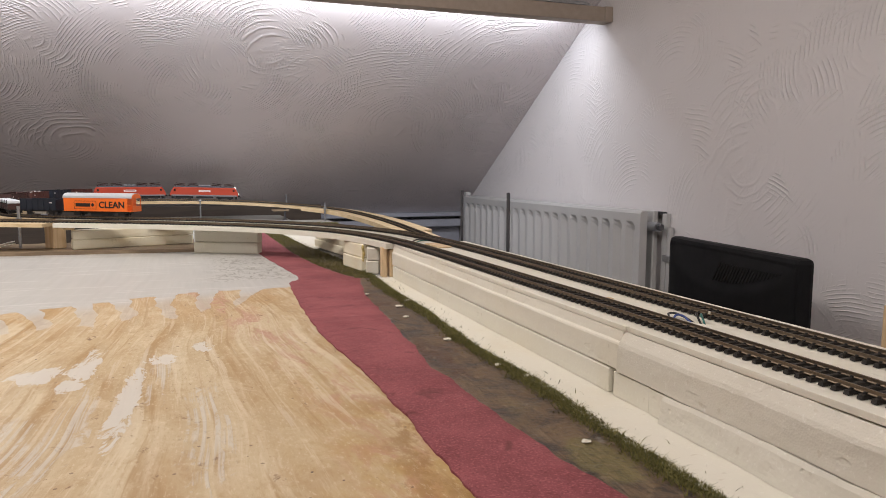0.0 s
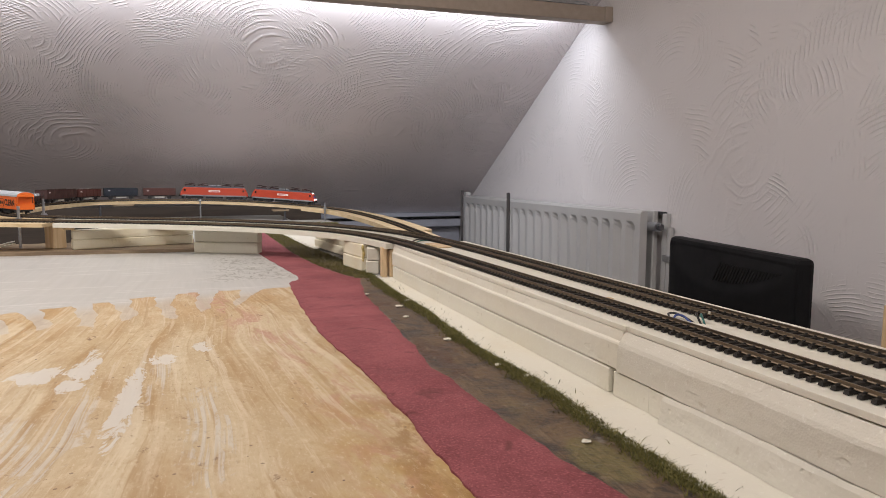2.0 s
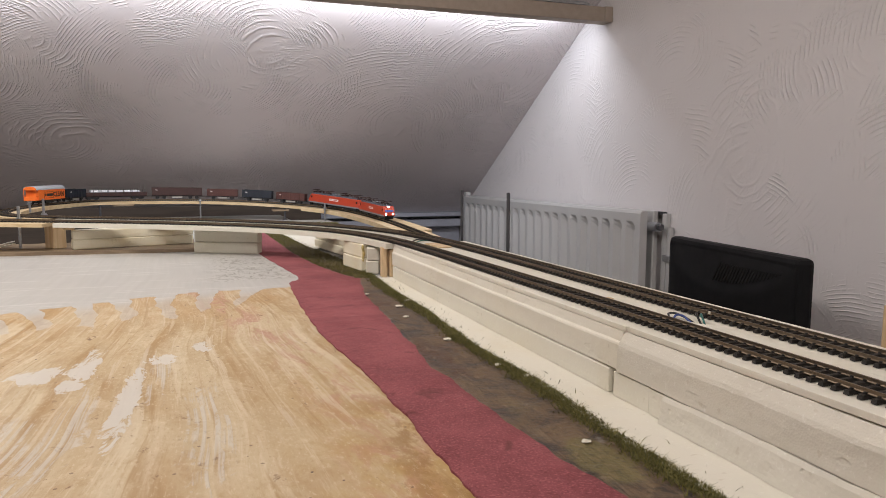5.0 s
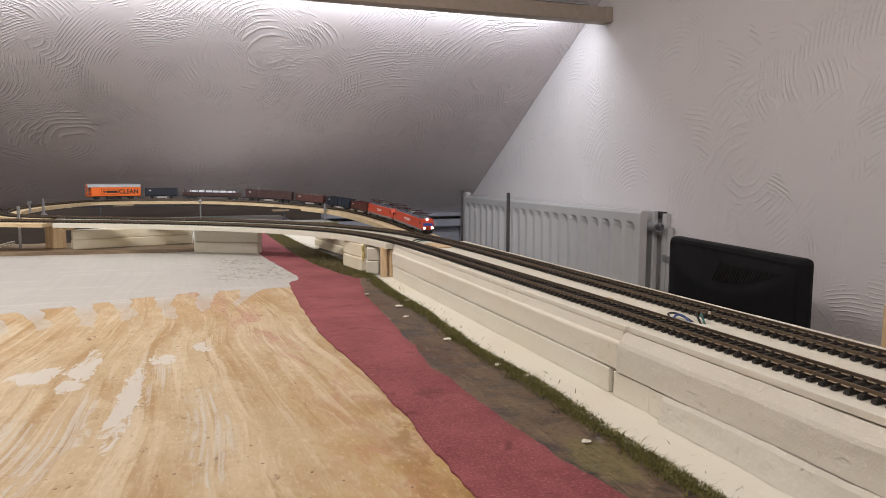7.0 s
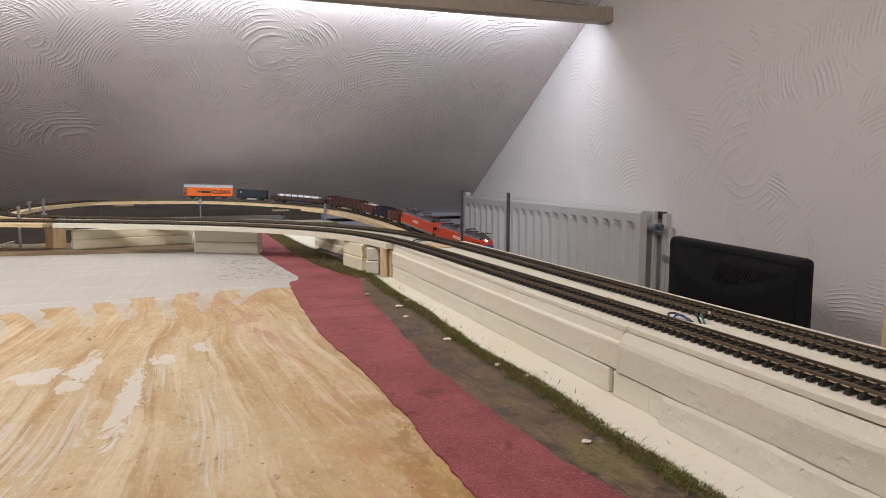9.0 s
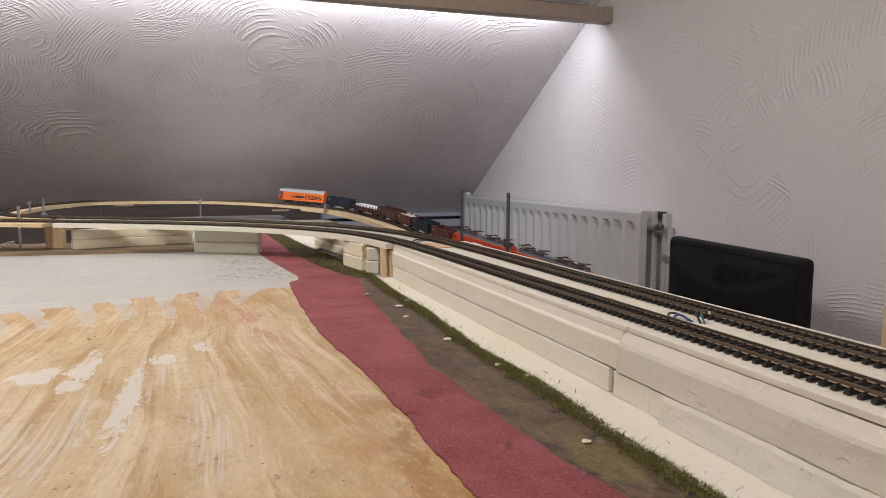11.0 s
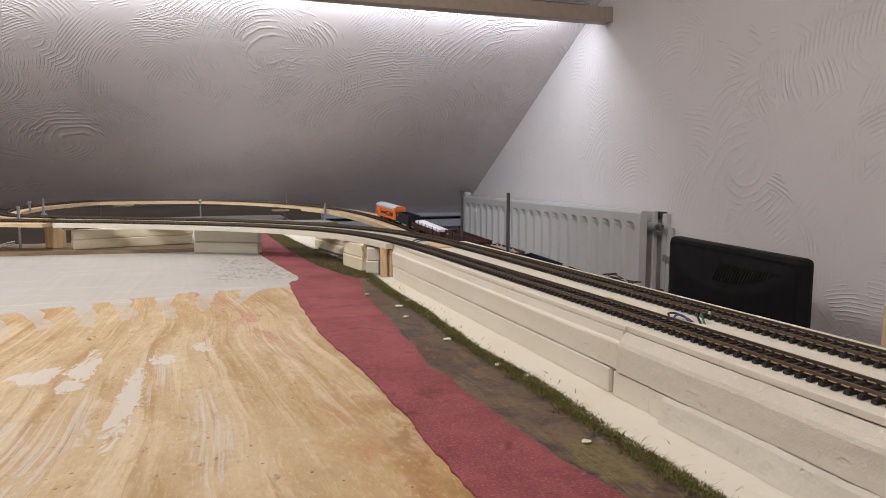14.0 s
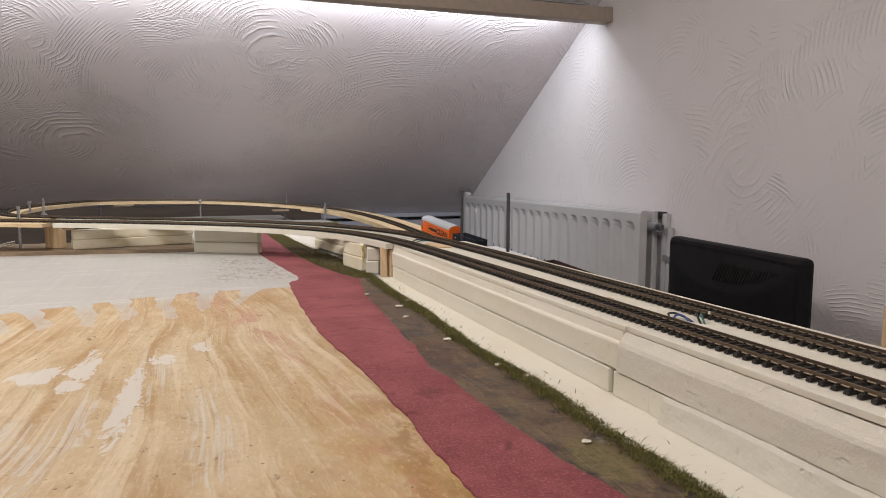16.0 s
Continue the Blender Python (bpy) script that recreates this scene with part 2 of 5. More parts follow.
    thin_paint = k.math("MULTIPLY", k.step(k.noise(1.0, 3.0, 0.6, k.scaled(190.0, 7.0, 1.0, flow)), 0.56, 0.66), k.step(k.noise(7.0, 3.0, 0.5), 0.44, 0.60))
    wood = k.mix(k.math("MULTIPLY", thin_paint, 0.34), wood, (0.70, 0.64, 0.53))
    # white painted end, pulled out in fingers between bare ones
    edge = k.math("MULTIPLY_ADD", k.math("MINIMUM", k.math("ADD", x, 0.01), 0.0), 0.40, 0.962)
    wave = k.math("COSINE", k.math("MULTIPLY", k.math("ADD", k.math("MULTIPLY_ADD", x, k.math("MULTIPLY_ADD", y, -2.35, 3.115), 0.060), k.math("MULTIPLY_ADD", k.noise(11.0, 3.0), 0.044, -0.022)), 2 * math.pi / 0.048))
    reach = k.math("MULTIPLY_ADD", k.noise(13.0, 2.0, 0.5, k.scaled(1.0, 0.1, 1.0)), 0.22, 0.02)
    dip = k.math("MULTIPLY", k.step(wave, -0.05, -0.55), k.math("MULTIPLY", reach, k.step(x, 0.10, 0.02)))
    ragged = k.math("MULTIPLY_ADD", k.noise(60.0, 4.0, 0.6), 0.03, -0.015)
    over = k.math("SUBTRACT", y, k.math("ADD", k.math("SUBTRACT", edge, dip), ragged))
    white = k.math("MULTIPLY", k.step(over, -0.003, 0.006), k.math("MULTIPLY_ADD", k.step(k.math("SUBTRACT", y, edge), -0.075, 0.0), 0.5, 0.5))
    paint = k.mix(k.noise(14.0, 4.0), (0.45, 0.44, 0.415), (0.53, 0.515, 0.485))
    paint = k.mix(k.math("MULTIPLY", k.step(k.noise(1.0, 4.0, 0.6, k.scaled(9.0, 90.0, 1.0)), 0.56, 0.66), 0.5), paint, (0.63, 0.615, 0.59))
    # crumbs and scratches in the white paint
    area = k.math("MULTIPLY", k.step(x, 0.0, 0.06), k.math("MULTIPLY", k.step(y, 1.02, 1.07), k.step(y, 1.40, 1.30)))
    scr = k.step(k.noise(1.0, 4.0, 0.7, k.scaled(120.0, 85.0, 1.0), 1.2), 0.53, 0.58)
    paint = k.mix(k.math("MULTIPLY", k.math("MULTIPLY", area, scr), 0.95), paint, (0.20, 0.19, 0.15))
    paint = k.mix(k.math("MAXIMUM", smear, comb_smear), paint, (0.64, 0.605, 0.545))
    cover = k.math("MAXIMUM", white, k.math("MAXIMUM", smear, comb_smear))
    k.colour(k.mix(cover, wood, paint))
    k.rough(k.math("MULTIPLY_ADD", cover, -0.10, k.math("MULTIPLY_ADD", mid, 0.25, 0.36)))
    k.bump(k.math("ADD", k.math("MULTIPLY", fine, 0.4), k.math("MULTIPLY_ADD", cover, 0.8, k.math("MULTIPLY", mid, 0.5))), 0.35, 0.0008)
    return k.m


def felt_red():
    k = Mat("red_sanded_strip", 0.92)
    g = k.noise(700.0, 2.0, 0.6)
    big = k.noise(16.0, 5.0, 0.62)
    tone = k.mix(k.step(big, 0.3, 0.7), (0.185, 0.041, 0.049), (0.288, 0.077, 0.087))
    tone = k.mix(k.math("MULTIPLY", k.step(g, 0.50, 0.68), 0.6), tone, (0.40, 0.13, 0.135))
    tone = k.mix(k.math("MULTIPLY", k.step(k.noise(480.0, 2.0, 0.6), 0.56, 0.70), 0.6), tone, (0.11, 0.02, 0.025))
    dust = k.math("MULTIPLY", k.step(k.noise(33.0, 5.0, 0.7), 0.62, 0.8), 0.35)
    tone = k.mix(dust, tone, (0.48, 0.26, 0.25))
    scuff = k.math("MULTIPLY", k.step(k.noise(24.0, 3.0, 0.6, None, 1.0), 0.64, 0.72), 0.55)
    tone = k.mix(scuff, tone, (0.09, 0.018, 0.02))
    return k.colour(tone).bump(k.math("ADD", g, k.math("MULTIPLY", big, 1.5)), 0.6, 0.0009).m


def wet_earth():
    k = Mat("painted_earth", 0.6)
    a = k.noise(26.0, 7.0, 0.72, None, 1.0)
    s = k.noise(1.0, 4.0, 0.6, k.scaled(160.0, 22.0, 1.0), 0.6)
    tone = k.mix(k.step(a, 0.38, 0.58), (0.020, 0.014, 0.013), (0.140, 0.090, 0.052))
    tone = k.mix(k.math("MULTIPLY", k.step(s, 0.5, 0.7), 0.5), tone, (0.20, 0.14, 0.075))
    tone = k.mix(k.math("MULTIPLY", k.step(k.noise(19.0, 4.0, 0.6), 0.55, 0.64), 0.35), tone, (0.17, 0.125, 0.06))
    tone = k.mix(k.math("MULTIPLY", k.step(k.noise(30.0, 4.0, 0.6), 0.66, 0.74), 0.5), tone, (0.26, 0.24, 0.22))
    x, y, z = k.xyz()
    spread = k.math("ADD", k.math("POWER", k.math("DIVIDE", k.math("SUBTRACT", x, 0.2065), 0.016), 2.0), k.math("POWER", k.math("DIVIDE", k.math("SUBTRACT", y, 0.318), 0.034), 2.0))
    olive = k.step(k.math("ADD", spread, k.math("MULTIPLY_ADD", k.noise(70.0, 4.0, 0.65), 1.6, -0.8)), 1.1, 0.6)
    tone = k.mix(k.math("MULTIPLY", olive, 0.8), tone, (0.155, 0.125, 0.045))
    rust = k.step(k.noise(22.0, 5.0, 0.65, k.scaled(1.0, 0.45, 1.0)), 0.53, 0.63)
    tone = k.mix(k.math("MULTIPLY", rust, 0.7), tone, (0.075, 0.032, 0.018))
    grit = k.noise(260.0, 3.0, 0.7)
    tone = k.mix(k.math("MULTIPLY", k.step(grit, 0.52, 0.64), 0.5), tone, (0.022, 0.015, 0.012))
    tone = k.mix(k.math("MULTIPLY", k.step(k.noise(190.0, 3.0, 0.7, k.scaled(1.0, 0.4, 1.0)), 0.58, 0.68), 0.5), tone, (0.24, 0.17, 0.10))
    k.rough(k.math("MULTIPLY_ADD", a, 0.6, 0.22))
    return k.colour(tone).bump(k.math("ADD", k.math("ADD", a, s), k.math("MULTIPLY", grit, 0.5)), 0.9, 0.0024).m


def grass_mat():
    k = Mat("static_grass", 0.8)
    r = k.random(True)
    return k.colour(k.mix(r, (0.052, 0.050, 0.012), (0.21, 0.185, 0.050))).m


def glow(name, colour, strength):
    k = Mat(name, 0.3)
    k.b.inputs["Emission Color"].default_value = (*colour, 1)
    k.b.inputs["Emission Strength"].default_value = strength
    return k.colour(colour).m


SLOPE = plaster("swirled_plaster", 0.44, (0.72, 0.660, 0.662), 0.0016)
GABLE = plaster("smoother_plaster", 0.49, (0.73, 0.70, 0.705), 0.0011)
WHITE_PAINT = plain("white_painted_wood", (0.72, 0.71, 0.70), 0.45)
# white painted wood, darkened to blue-grey to hold the shade it stands in
SHADED_LEDGE = plain("shaded_white_wood", (0.34, 0.35, 0.40), 0.5)
BEAM_PAINT = plain("taupe_painted_wood", (0.33, 0.27, 0.22), 0.6, vary=0.2)
CARPET = plain("grey_carpet", (0.16, 0.15, 0.14), 0.95, scale=300.0, bump=0.6)
FOAM = foam("white_foam", (0.71, 0.675, 0.58), (0.66, 0.605, 0.475), 300.0, 0.15, 0.5)
FOAM_TORN = foam("torn_foam", (0.64, 0.605, 0.52), (0.59, 0.545, 0.44), 760.0, 0.20, 0.6)
FOAM_GOUGED = foam("gouged_foam", (0.65, 0.615, 0.53), (0.60, 0.555, 0.455), 400.0, 0.2, 2.2)
FOAM_OLD = foam("yellowed_foam", (0.80, 0.74, 0.58), (0.70, 0.60, 0.40), 240.0, 0.2, 0.6)
PLY = timber("plywood", (0.68, 0.53, 0.33), (0.57, 0.41, 0.22), 0, 0.6)
PINE = timber("pine", (0.68, 0.52, 0.33), (0.54, 0.37, 0.20), 2)
BATTEN = timber("weathered_batten", (0.30, 0.22, 0.14), (0.17, 0.12, 0.075), 0)
# near-black brown that stands for the shade below the loop
LOOP_SHADE = timber("loop_shade_brown", (0.075, 0.052, 0.036), (0.05, 0.034, 0.024), 0)
BOARD = table_board()
RED = felt_red()
EARTH = wet_earth()
GRASS = grass_mat()
ENAMEL = plain("radiator_enamel", (0.50, 0.495, 0.49), 0.35, vary=0.05, scale=15.0, bump=0.05)
STEEL = plain("zinc_steel", (0.42, 0.43, 0.45), 0.35, 0.9, vary=0.25, scale=300.0)
DARK_STEEL = plain("dark_steel", (0.12, 0.12, 0.13), 0.45, 0.8, vary=0.25, scale=300.0)
BLACK_SHELL = plain("matt_black_shell", (0.0075, 0.0075, 0.0085), 0.6, vary=0.2, scale=80.0)
BLACK_SHELL.node_tree.nodes["Principled BSDF"].inputs["Specular IOR Level"].default_value = 0.18
RAIL = plain("weathered_rail", (0.175, 0.132, 0.092), 0.48, 0.7, vary=0.3, scale=150.0)
SLEEPER = plain("sleeper_plastic", (0.014, 0.011, 0.009), 0.5, vary=0.35, scale=200.0)
BLACK = plain("black_plastic", (0.012, 0.012, 0.013), 0.42, vary=0.2, scale=150.0)
SLIT = plain("slit_shade", (0.0012, 0.0012, 0.0013), 0.9, vary=0.2, scale=80.0)
LOCO_RED = plain("loco_red_paint", (0.47, 0.052, 0.020), 0.38, vary=0.06, scale=90.0, bump=0.03)
LOCO_GREY = plain("loco_roof_grey", (0.075, 0.08, 0.095), 0.5, vary=0.15, scale=150.0)
LOCO_SILL = plain("loco_sill_grey", (0.20, 0.20, 0.21), 0.5)
ORANGE = plain("orange_paint", (0.83, 0.16, 0.02), 0.4, vary=0.05, scale=90.0, bump=0.03)
ROOF_WHITE = plain("pale_grey_roof", (0.42, 0.43, 0.44), 0.45, vary=0.06)
BROWN = plain("oxide_brown_paint", (0.085, 0.027, 0.020), 0.55, vary=0.2, scale=150.0)
DARK_BROWN = plain("dark_brown_paint", (0.055, 0.022, 0.018), 0.6, vary=0.25, scale=150.0)
NAVY = plain("blue_black_paint", (0.012, 0.016, 0.026), 0.5, vary=0.2, scale=150.0)
LOAD_WHITE = plain("white_load", (0.82, 0.83, 0.85), 0.3, vary=0.04)
SCRAP = plain("grey_scrap", (0.45, 0.43, 0.40), 0.7, vary=0.4, scale=300.0, bump=0.5)
GLASS_DARK = plain("dark_glass", (0.01, 0.012, 0.016), 0.12, vary=0.05)
LETTER = plain("black_lettering", (0.015, 0.012, 0.012), 0.5)
PALE = plain("pale_print", (0.80, 0.72, 0.70), 0.5)
LIT = glow("lit_headlamp", (0.85, 0.92, 1.0), 22.0)
CAB_LIT = glow("lit_cab_glass", (0.02, 0.035, 0.14), 0.6)
GLUE = plain("dried_glue", (0.48, 0.38, 0.14), 0.35, vary=0.15)
WIRE_BLUE = plain("blue_wire", (0.03, 0.06, 0.22), 0.4)
WIRE_GREEN = plain("green_wire", (0.03, 0.14, 0.12), 0.4)


# ---- building helpers ----
def add_box(bm, x0, x1, y0, y1, z0, z1, bevel=0.0, m=None):
    """A box, with rounded edges, turned by m if given."""
    mm = Matrix.LocRotScale(((x0 + x1) / 2, (y0 + y1) / 2, (z0 + z1) / 2), None, (x1 - x0, y1 - y0, z1 - z0))
    r = bmesh.ops.create_cube(bm, size=1, matrix=(m @ mm) if m else mm)
    if bevel:
        es = {e for v in r["verts"] for e in v.link_edges}
        bmesh.ops.bevel(bm, geom=list(es), offset=bevel, segments=2, affect="EDGES", profile=0.5)
    return bm


def boxes(*rows, bevel=0.0):
    bm = bmesh.new()
    for r in rows:
        add_box(bm, *r, bevel=bevel)
    return bm


def add_rod(bm, a, b, r, n=10, r2=None):
    """A round bar from a to b."""
    a, b = Vector(a), Vector(b)
    m = Matrix.Translation((a + b) / 2) @ (b - a).to_track_quat("Z", "Y").to_matrix().to_4x4()
    bmesh.ops.create_cone(bm, cap_ends=True, segments=n, radius1=r, radius2=r if r2 is None else r2, depth=(b - a).length, matrix=m)
    return bm


def rods(*rows, n=10):
    bm = bmesh.new()
    for a, b, r in rows:
        add_rod(bm, a, b, r, n)
    return bm


def roughen(bm, size, amount, cuts=0):
    """Pushes the points about by smooth noise, after cutting the edges up."""
    if cuts:
        bmesh.ops.subdivide_edges(bm, edges=bm.edges[:], cuts=cuts, use_grid_fill=True)
    for v in bm.verts:
        v.co += Vector(noise.noise_vector(v.co / size)) * amount + Vector(noise.noise_vector(v.co / (size * 0.3))) * amount * 0.4
    return bm


def part(name, bm, material, parent=None, label="", smooth=False):
    """Links a bmesh as one mesh object, under a thing or a part."""
    me = bpy.data.meshes.new(name)
    bm.normal_update()
    if smooth:
        for f in bm.faces:
            f.smooth = True
    bm.to_mesh(me)
    bm.free()
    me.materials.append(material)
    ob = new(name, me)
    if parent:
        ob.parent = parent
    if label:
        tagged(ob, label)
    return ob


def shared(name, me, parent, m):
    ob = new(name, me)
    ob.parent = parent
    ob.matrix_local = m
    return ob


def thing(name, label, category, at=None, group="", kind=""):
    ob = new(name)
    if at is not None:
        ob.matrix_basis = at
    return tagged(ob, label, category, group, kind)


def prism(profile, x0, x1):
    """A y-z profile pushed along x."""
    bm = bmesh.new()
    a = [bm.verts.new((x0, y, z)) for y, z in profile]
    b = [bm.verts.new((x1, y, z)) for y, z in profile]
    n = len(profile)
    bm.faces.new(a[::-1])
    bm.faces.new(b)
    for i in range(n):
        bm.faces.new((a[i], a[(i + 1) % n], b[(i + 1) % n], b[i]))
    bmesh.ops.recalc_face_normals(bm, faces=bm.faces)
    return bm


def sweep(line, profile):
    """A closed profile (offset to the right, height over the railhead) carried along a line."""
    bm = bmesh.new()
    rows, n, k = [], len(line), len(profile)
    for i, p in enumerate(line):
        t = line[min(i + 1, n - 1)] - line[max(i - 1, 0)]
        t = t / np.linalg.norm(t[:2])
        rows.append([bm.verts.new((p[0] + t[1] * o, p[1] - t[0] * o, p[2] + z)) for o, z in profile])
    for a, b in zip(rows, rows[1:]):
        for i in range(k):
            bm.faces.new((a[i], a[(i + 1) % k], b[(i + 1) % k], b[i]))
    bm.faces.new(rows[0][::-1])
    bm.faces.new(rows[-1])
    bmesh.ops.recalc_face_normals(bm, faces=bm.faces)
    return bm


def plate(line, lo, hi, z0, z1):
    return sweep(line, [(lo, z0), (hi, z0), (hi, z1), (lo, z1)])


def wavy_sheet(y0, y1, left, right, z0, z1, step, wob, cols=5):
    """A thin sheet between two uneven edges given as x at y."""
    bm = bmesh.new()
    n = int((y1 - y0) / step)
    top, low = [], []
    for i in range(n + 1):
        y = y0 + (y1 - y0) * i / n
        a = np.interp(y, *zip(*left)) + wob * (noise.noise((y * 30, 1.7, 0)) + 0.6 * noise.noise((y * 110, 4.1, 0)))
        b = np.interp(y, *zip(*right)) + wob * (noise.noise((y * 30, 9.2, 0)) + 0.6 * noise.noise((y * 110, 6.4, 0)))
        xs = [a + (b - a) * j / cols for j in range(cols + 1)]
        top.append([bm.verts.new((x, y, z1 + 0.0006 * noise.noise((x * 60, y * 60, 2)) - (0.0008 if j in (0, cols) else 0))) for j, x in enumerate(xs)])
        low.append([bm.verts.new((x, y, z0)) for x in (xs[0], xs[-1])])
    for a, b, c, d in zip(top, top[1:], low, low[1:]):
        for j in range(cols):
            bm.faces.new((a[j], a[j + 1], b[j + 1], b[j]))
        bm.faces.new((c[0], a[0], b[0], d[0]))
        bm.faces.new((a[-1], c[1], d[1], b[-1]))
    bmesh.ops.recalc_face_normals(bm, faces=bm.faces)
    return bm


def blades(spots, height, lean, seed):
    """Short grass blades, one thin triangle pair each, at the given places."""
    rnd = random.Random(seed)
    vs, fs = [], []
    for x, y, z in spots:
        h = height * (0.45 + 0.8 * rnd.random() ** 1.6)
        a, w = rnd.uniform(0, 2 * math.pi), 0.00022 + 0.00022 * rnd.random()
        dx, dy = math.cos(a) * w, math.sin(a) * w
        b, l = rnd.uniform(0, 2 * math.pi), lean * h * rnd.random()
        mx, my, tx, ty = x + math.cos(b) * l * 0.35, y + math.sin(b) * l * 0.35, x + math.cos(b) * l, y + math.sin(b) * l
        i = len(vs)
        vs += [(x - dx, y - dy, z), (x + dx, y + dy, z), (mx + dx * 0.7, my + dy * 0.7, z + h * 0.6), (mx - dx * 0.7, my - dy * 0.7, z + h * 0.6), (tx, ty, z + h)]
        fs += [(i, i + 1, i + 2, i + 3), (i + 3, i + 2, i + 4)]
    me = bpy.data.meshes.new("grass")
    me.from_pydata(vs, [], fs)
    me.materials.append(GRASS)
    return me


def lettering(text, size, depth):
    """The built-in font as a mesh, centred, in the x-z plane, facing -y."""
    cu = bpy.data.curves.new("lettering", "FONT")
    cu.body, cu.size, cu.extrude, cu.align_x, cu.align_y = text, size, depth, "CENTER", "CENTER"
    cu.resolution_u, cu.offset = 3, size * 0.028
    ob = new("lettering", cu)
    bpy.context.view_layer.update()
    me = bpy.data.meshes.new_from_object(ob.evaluated_get(bpy.context.evaluated_depsgraph_get()))
    bpy.data.objects.remove(ob)
    me.transform(Euler((math.pi / 2, 0, 0)).to_matrix().to_4x4())
    me.materials.clear()
    me.materials.append(LETTER)
    return me


def setting(ob, label, category):
    return tagged(ob, label, category, kind="structure")


# ---- the attic room ----
setting(part("floor", boxes((-3, 1.2, -2.6, 3.0, -0.1, 0)), CARPET), "grey carpeted attic floor", "floor")
setting(part("wall_east", boxes((1.07, 1.2, -2.7, 3.0, 0, 2.4)), GABLE), "white gable wall with faint plaster swirls", "wall")
setting(part("wall_west", boxes((-3.1, -3, -2.7, 3.0, 0, 2.4)), GABLE), "white plastered wall at the far gable", "wall")
setting(part("wall_south", boxes((-3, 1.07, -2.7, -2.6, 0, 2.4)), GABLE), "white plastered wall behind the layout", "wall")
setting(part("ceiling", boxes((-3, 1.07, -2.6, 0.11, 2.3, 2.4)), GABLE), "flat white plastered attic ceiling", "ceiling")
setting(part("wall_slope", prism([(2.80, 0.662), (0.09, 2.299), (0.16, 2.40), (2.9, 0.75)], -3, 1.069), SLOPE),
        "white sloping roof wall with comb-swirled plaster", "wall")
setting(part("wall_knee", boxes((-3, 1.069, 2.80, 2.9, 0, 0.70)), GABLE), "low white knee wall under the slope", "wall")

beam = thing("ceiling_beam", "taupe painted wooden beam hiding an LED strip", "beam")
part("board", boxes((-3, 1.045, 1.650, 1.690, 1.250, 1.288), bevel=0.002), BEAM_PAINT, beam)
part("end_cap", boxes((1.045, 1.069, 1.648, 1.692, 1.250, 1.290), bevel=0.003), BEAM_PAINT, beam)
part("top_ledge", boxes((-3, 1.069, 1.690, 1.712, 1.284, 1.292)), WHITE_PAINT, beam)
part("led_channel", boxes((-3, 1.05, 1.712, 1.735, 1.286, 1.292)), STEEL, beam, "aluminium channel of the LED strip")
for bx in (-2.4, -0.7, 0.98):
    part("bracket", boxes((bx, bx + 0.03, 1.69, 1.86, 1.292, 1.300)), WHITE_PAINT, beam)
cable = thing("cable_bundle", "silvery cable bundle lying on the beam", "cable")
for i in range(5):
    part("strand", rods(((0.78 + 0.02 * i, 1.655 + 0.004 * i, 1.292 + 0.002 * i), (0.99 + 0.006 * i, 1.664 + 0.003 * i, 1.294 + 0.003 * (i % 2)), 0.004), n=6), STEEL, cable)

# white ledge boards; the shade under the slope is in their colour
shelf = thing("knee_wall_ledge", "white painted boards along the knee wall, coloured blue-grey for shade", "ledge")
part("upper_board", boxes((0.30, 1.065, 2.70, 2.795, 0.674, 0.690), bevel=0.002), SHADED_LEDGE, shelf)
part("lower_board", boxes((0.30, 1.065, 2.725, 2.795, 0.630, 0.662), bevel=0.002), SHADED_LEDGE, shelf)
part("backing", boxes((0.30, 1.065, 2.770, 2.797, 0.3, 0.674)), SHADED_LEDGE, shelf)
part("bracket", boxes((0.6, 0.62, 2.73, 2.77, 0.3, 0.63)), SHADED_LEDGE, shelf)


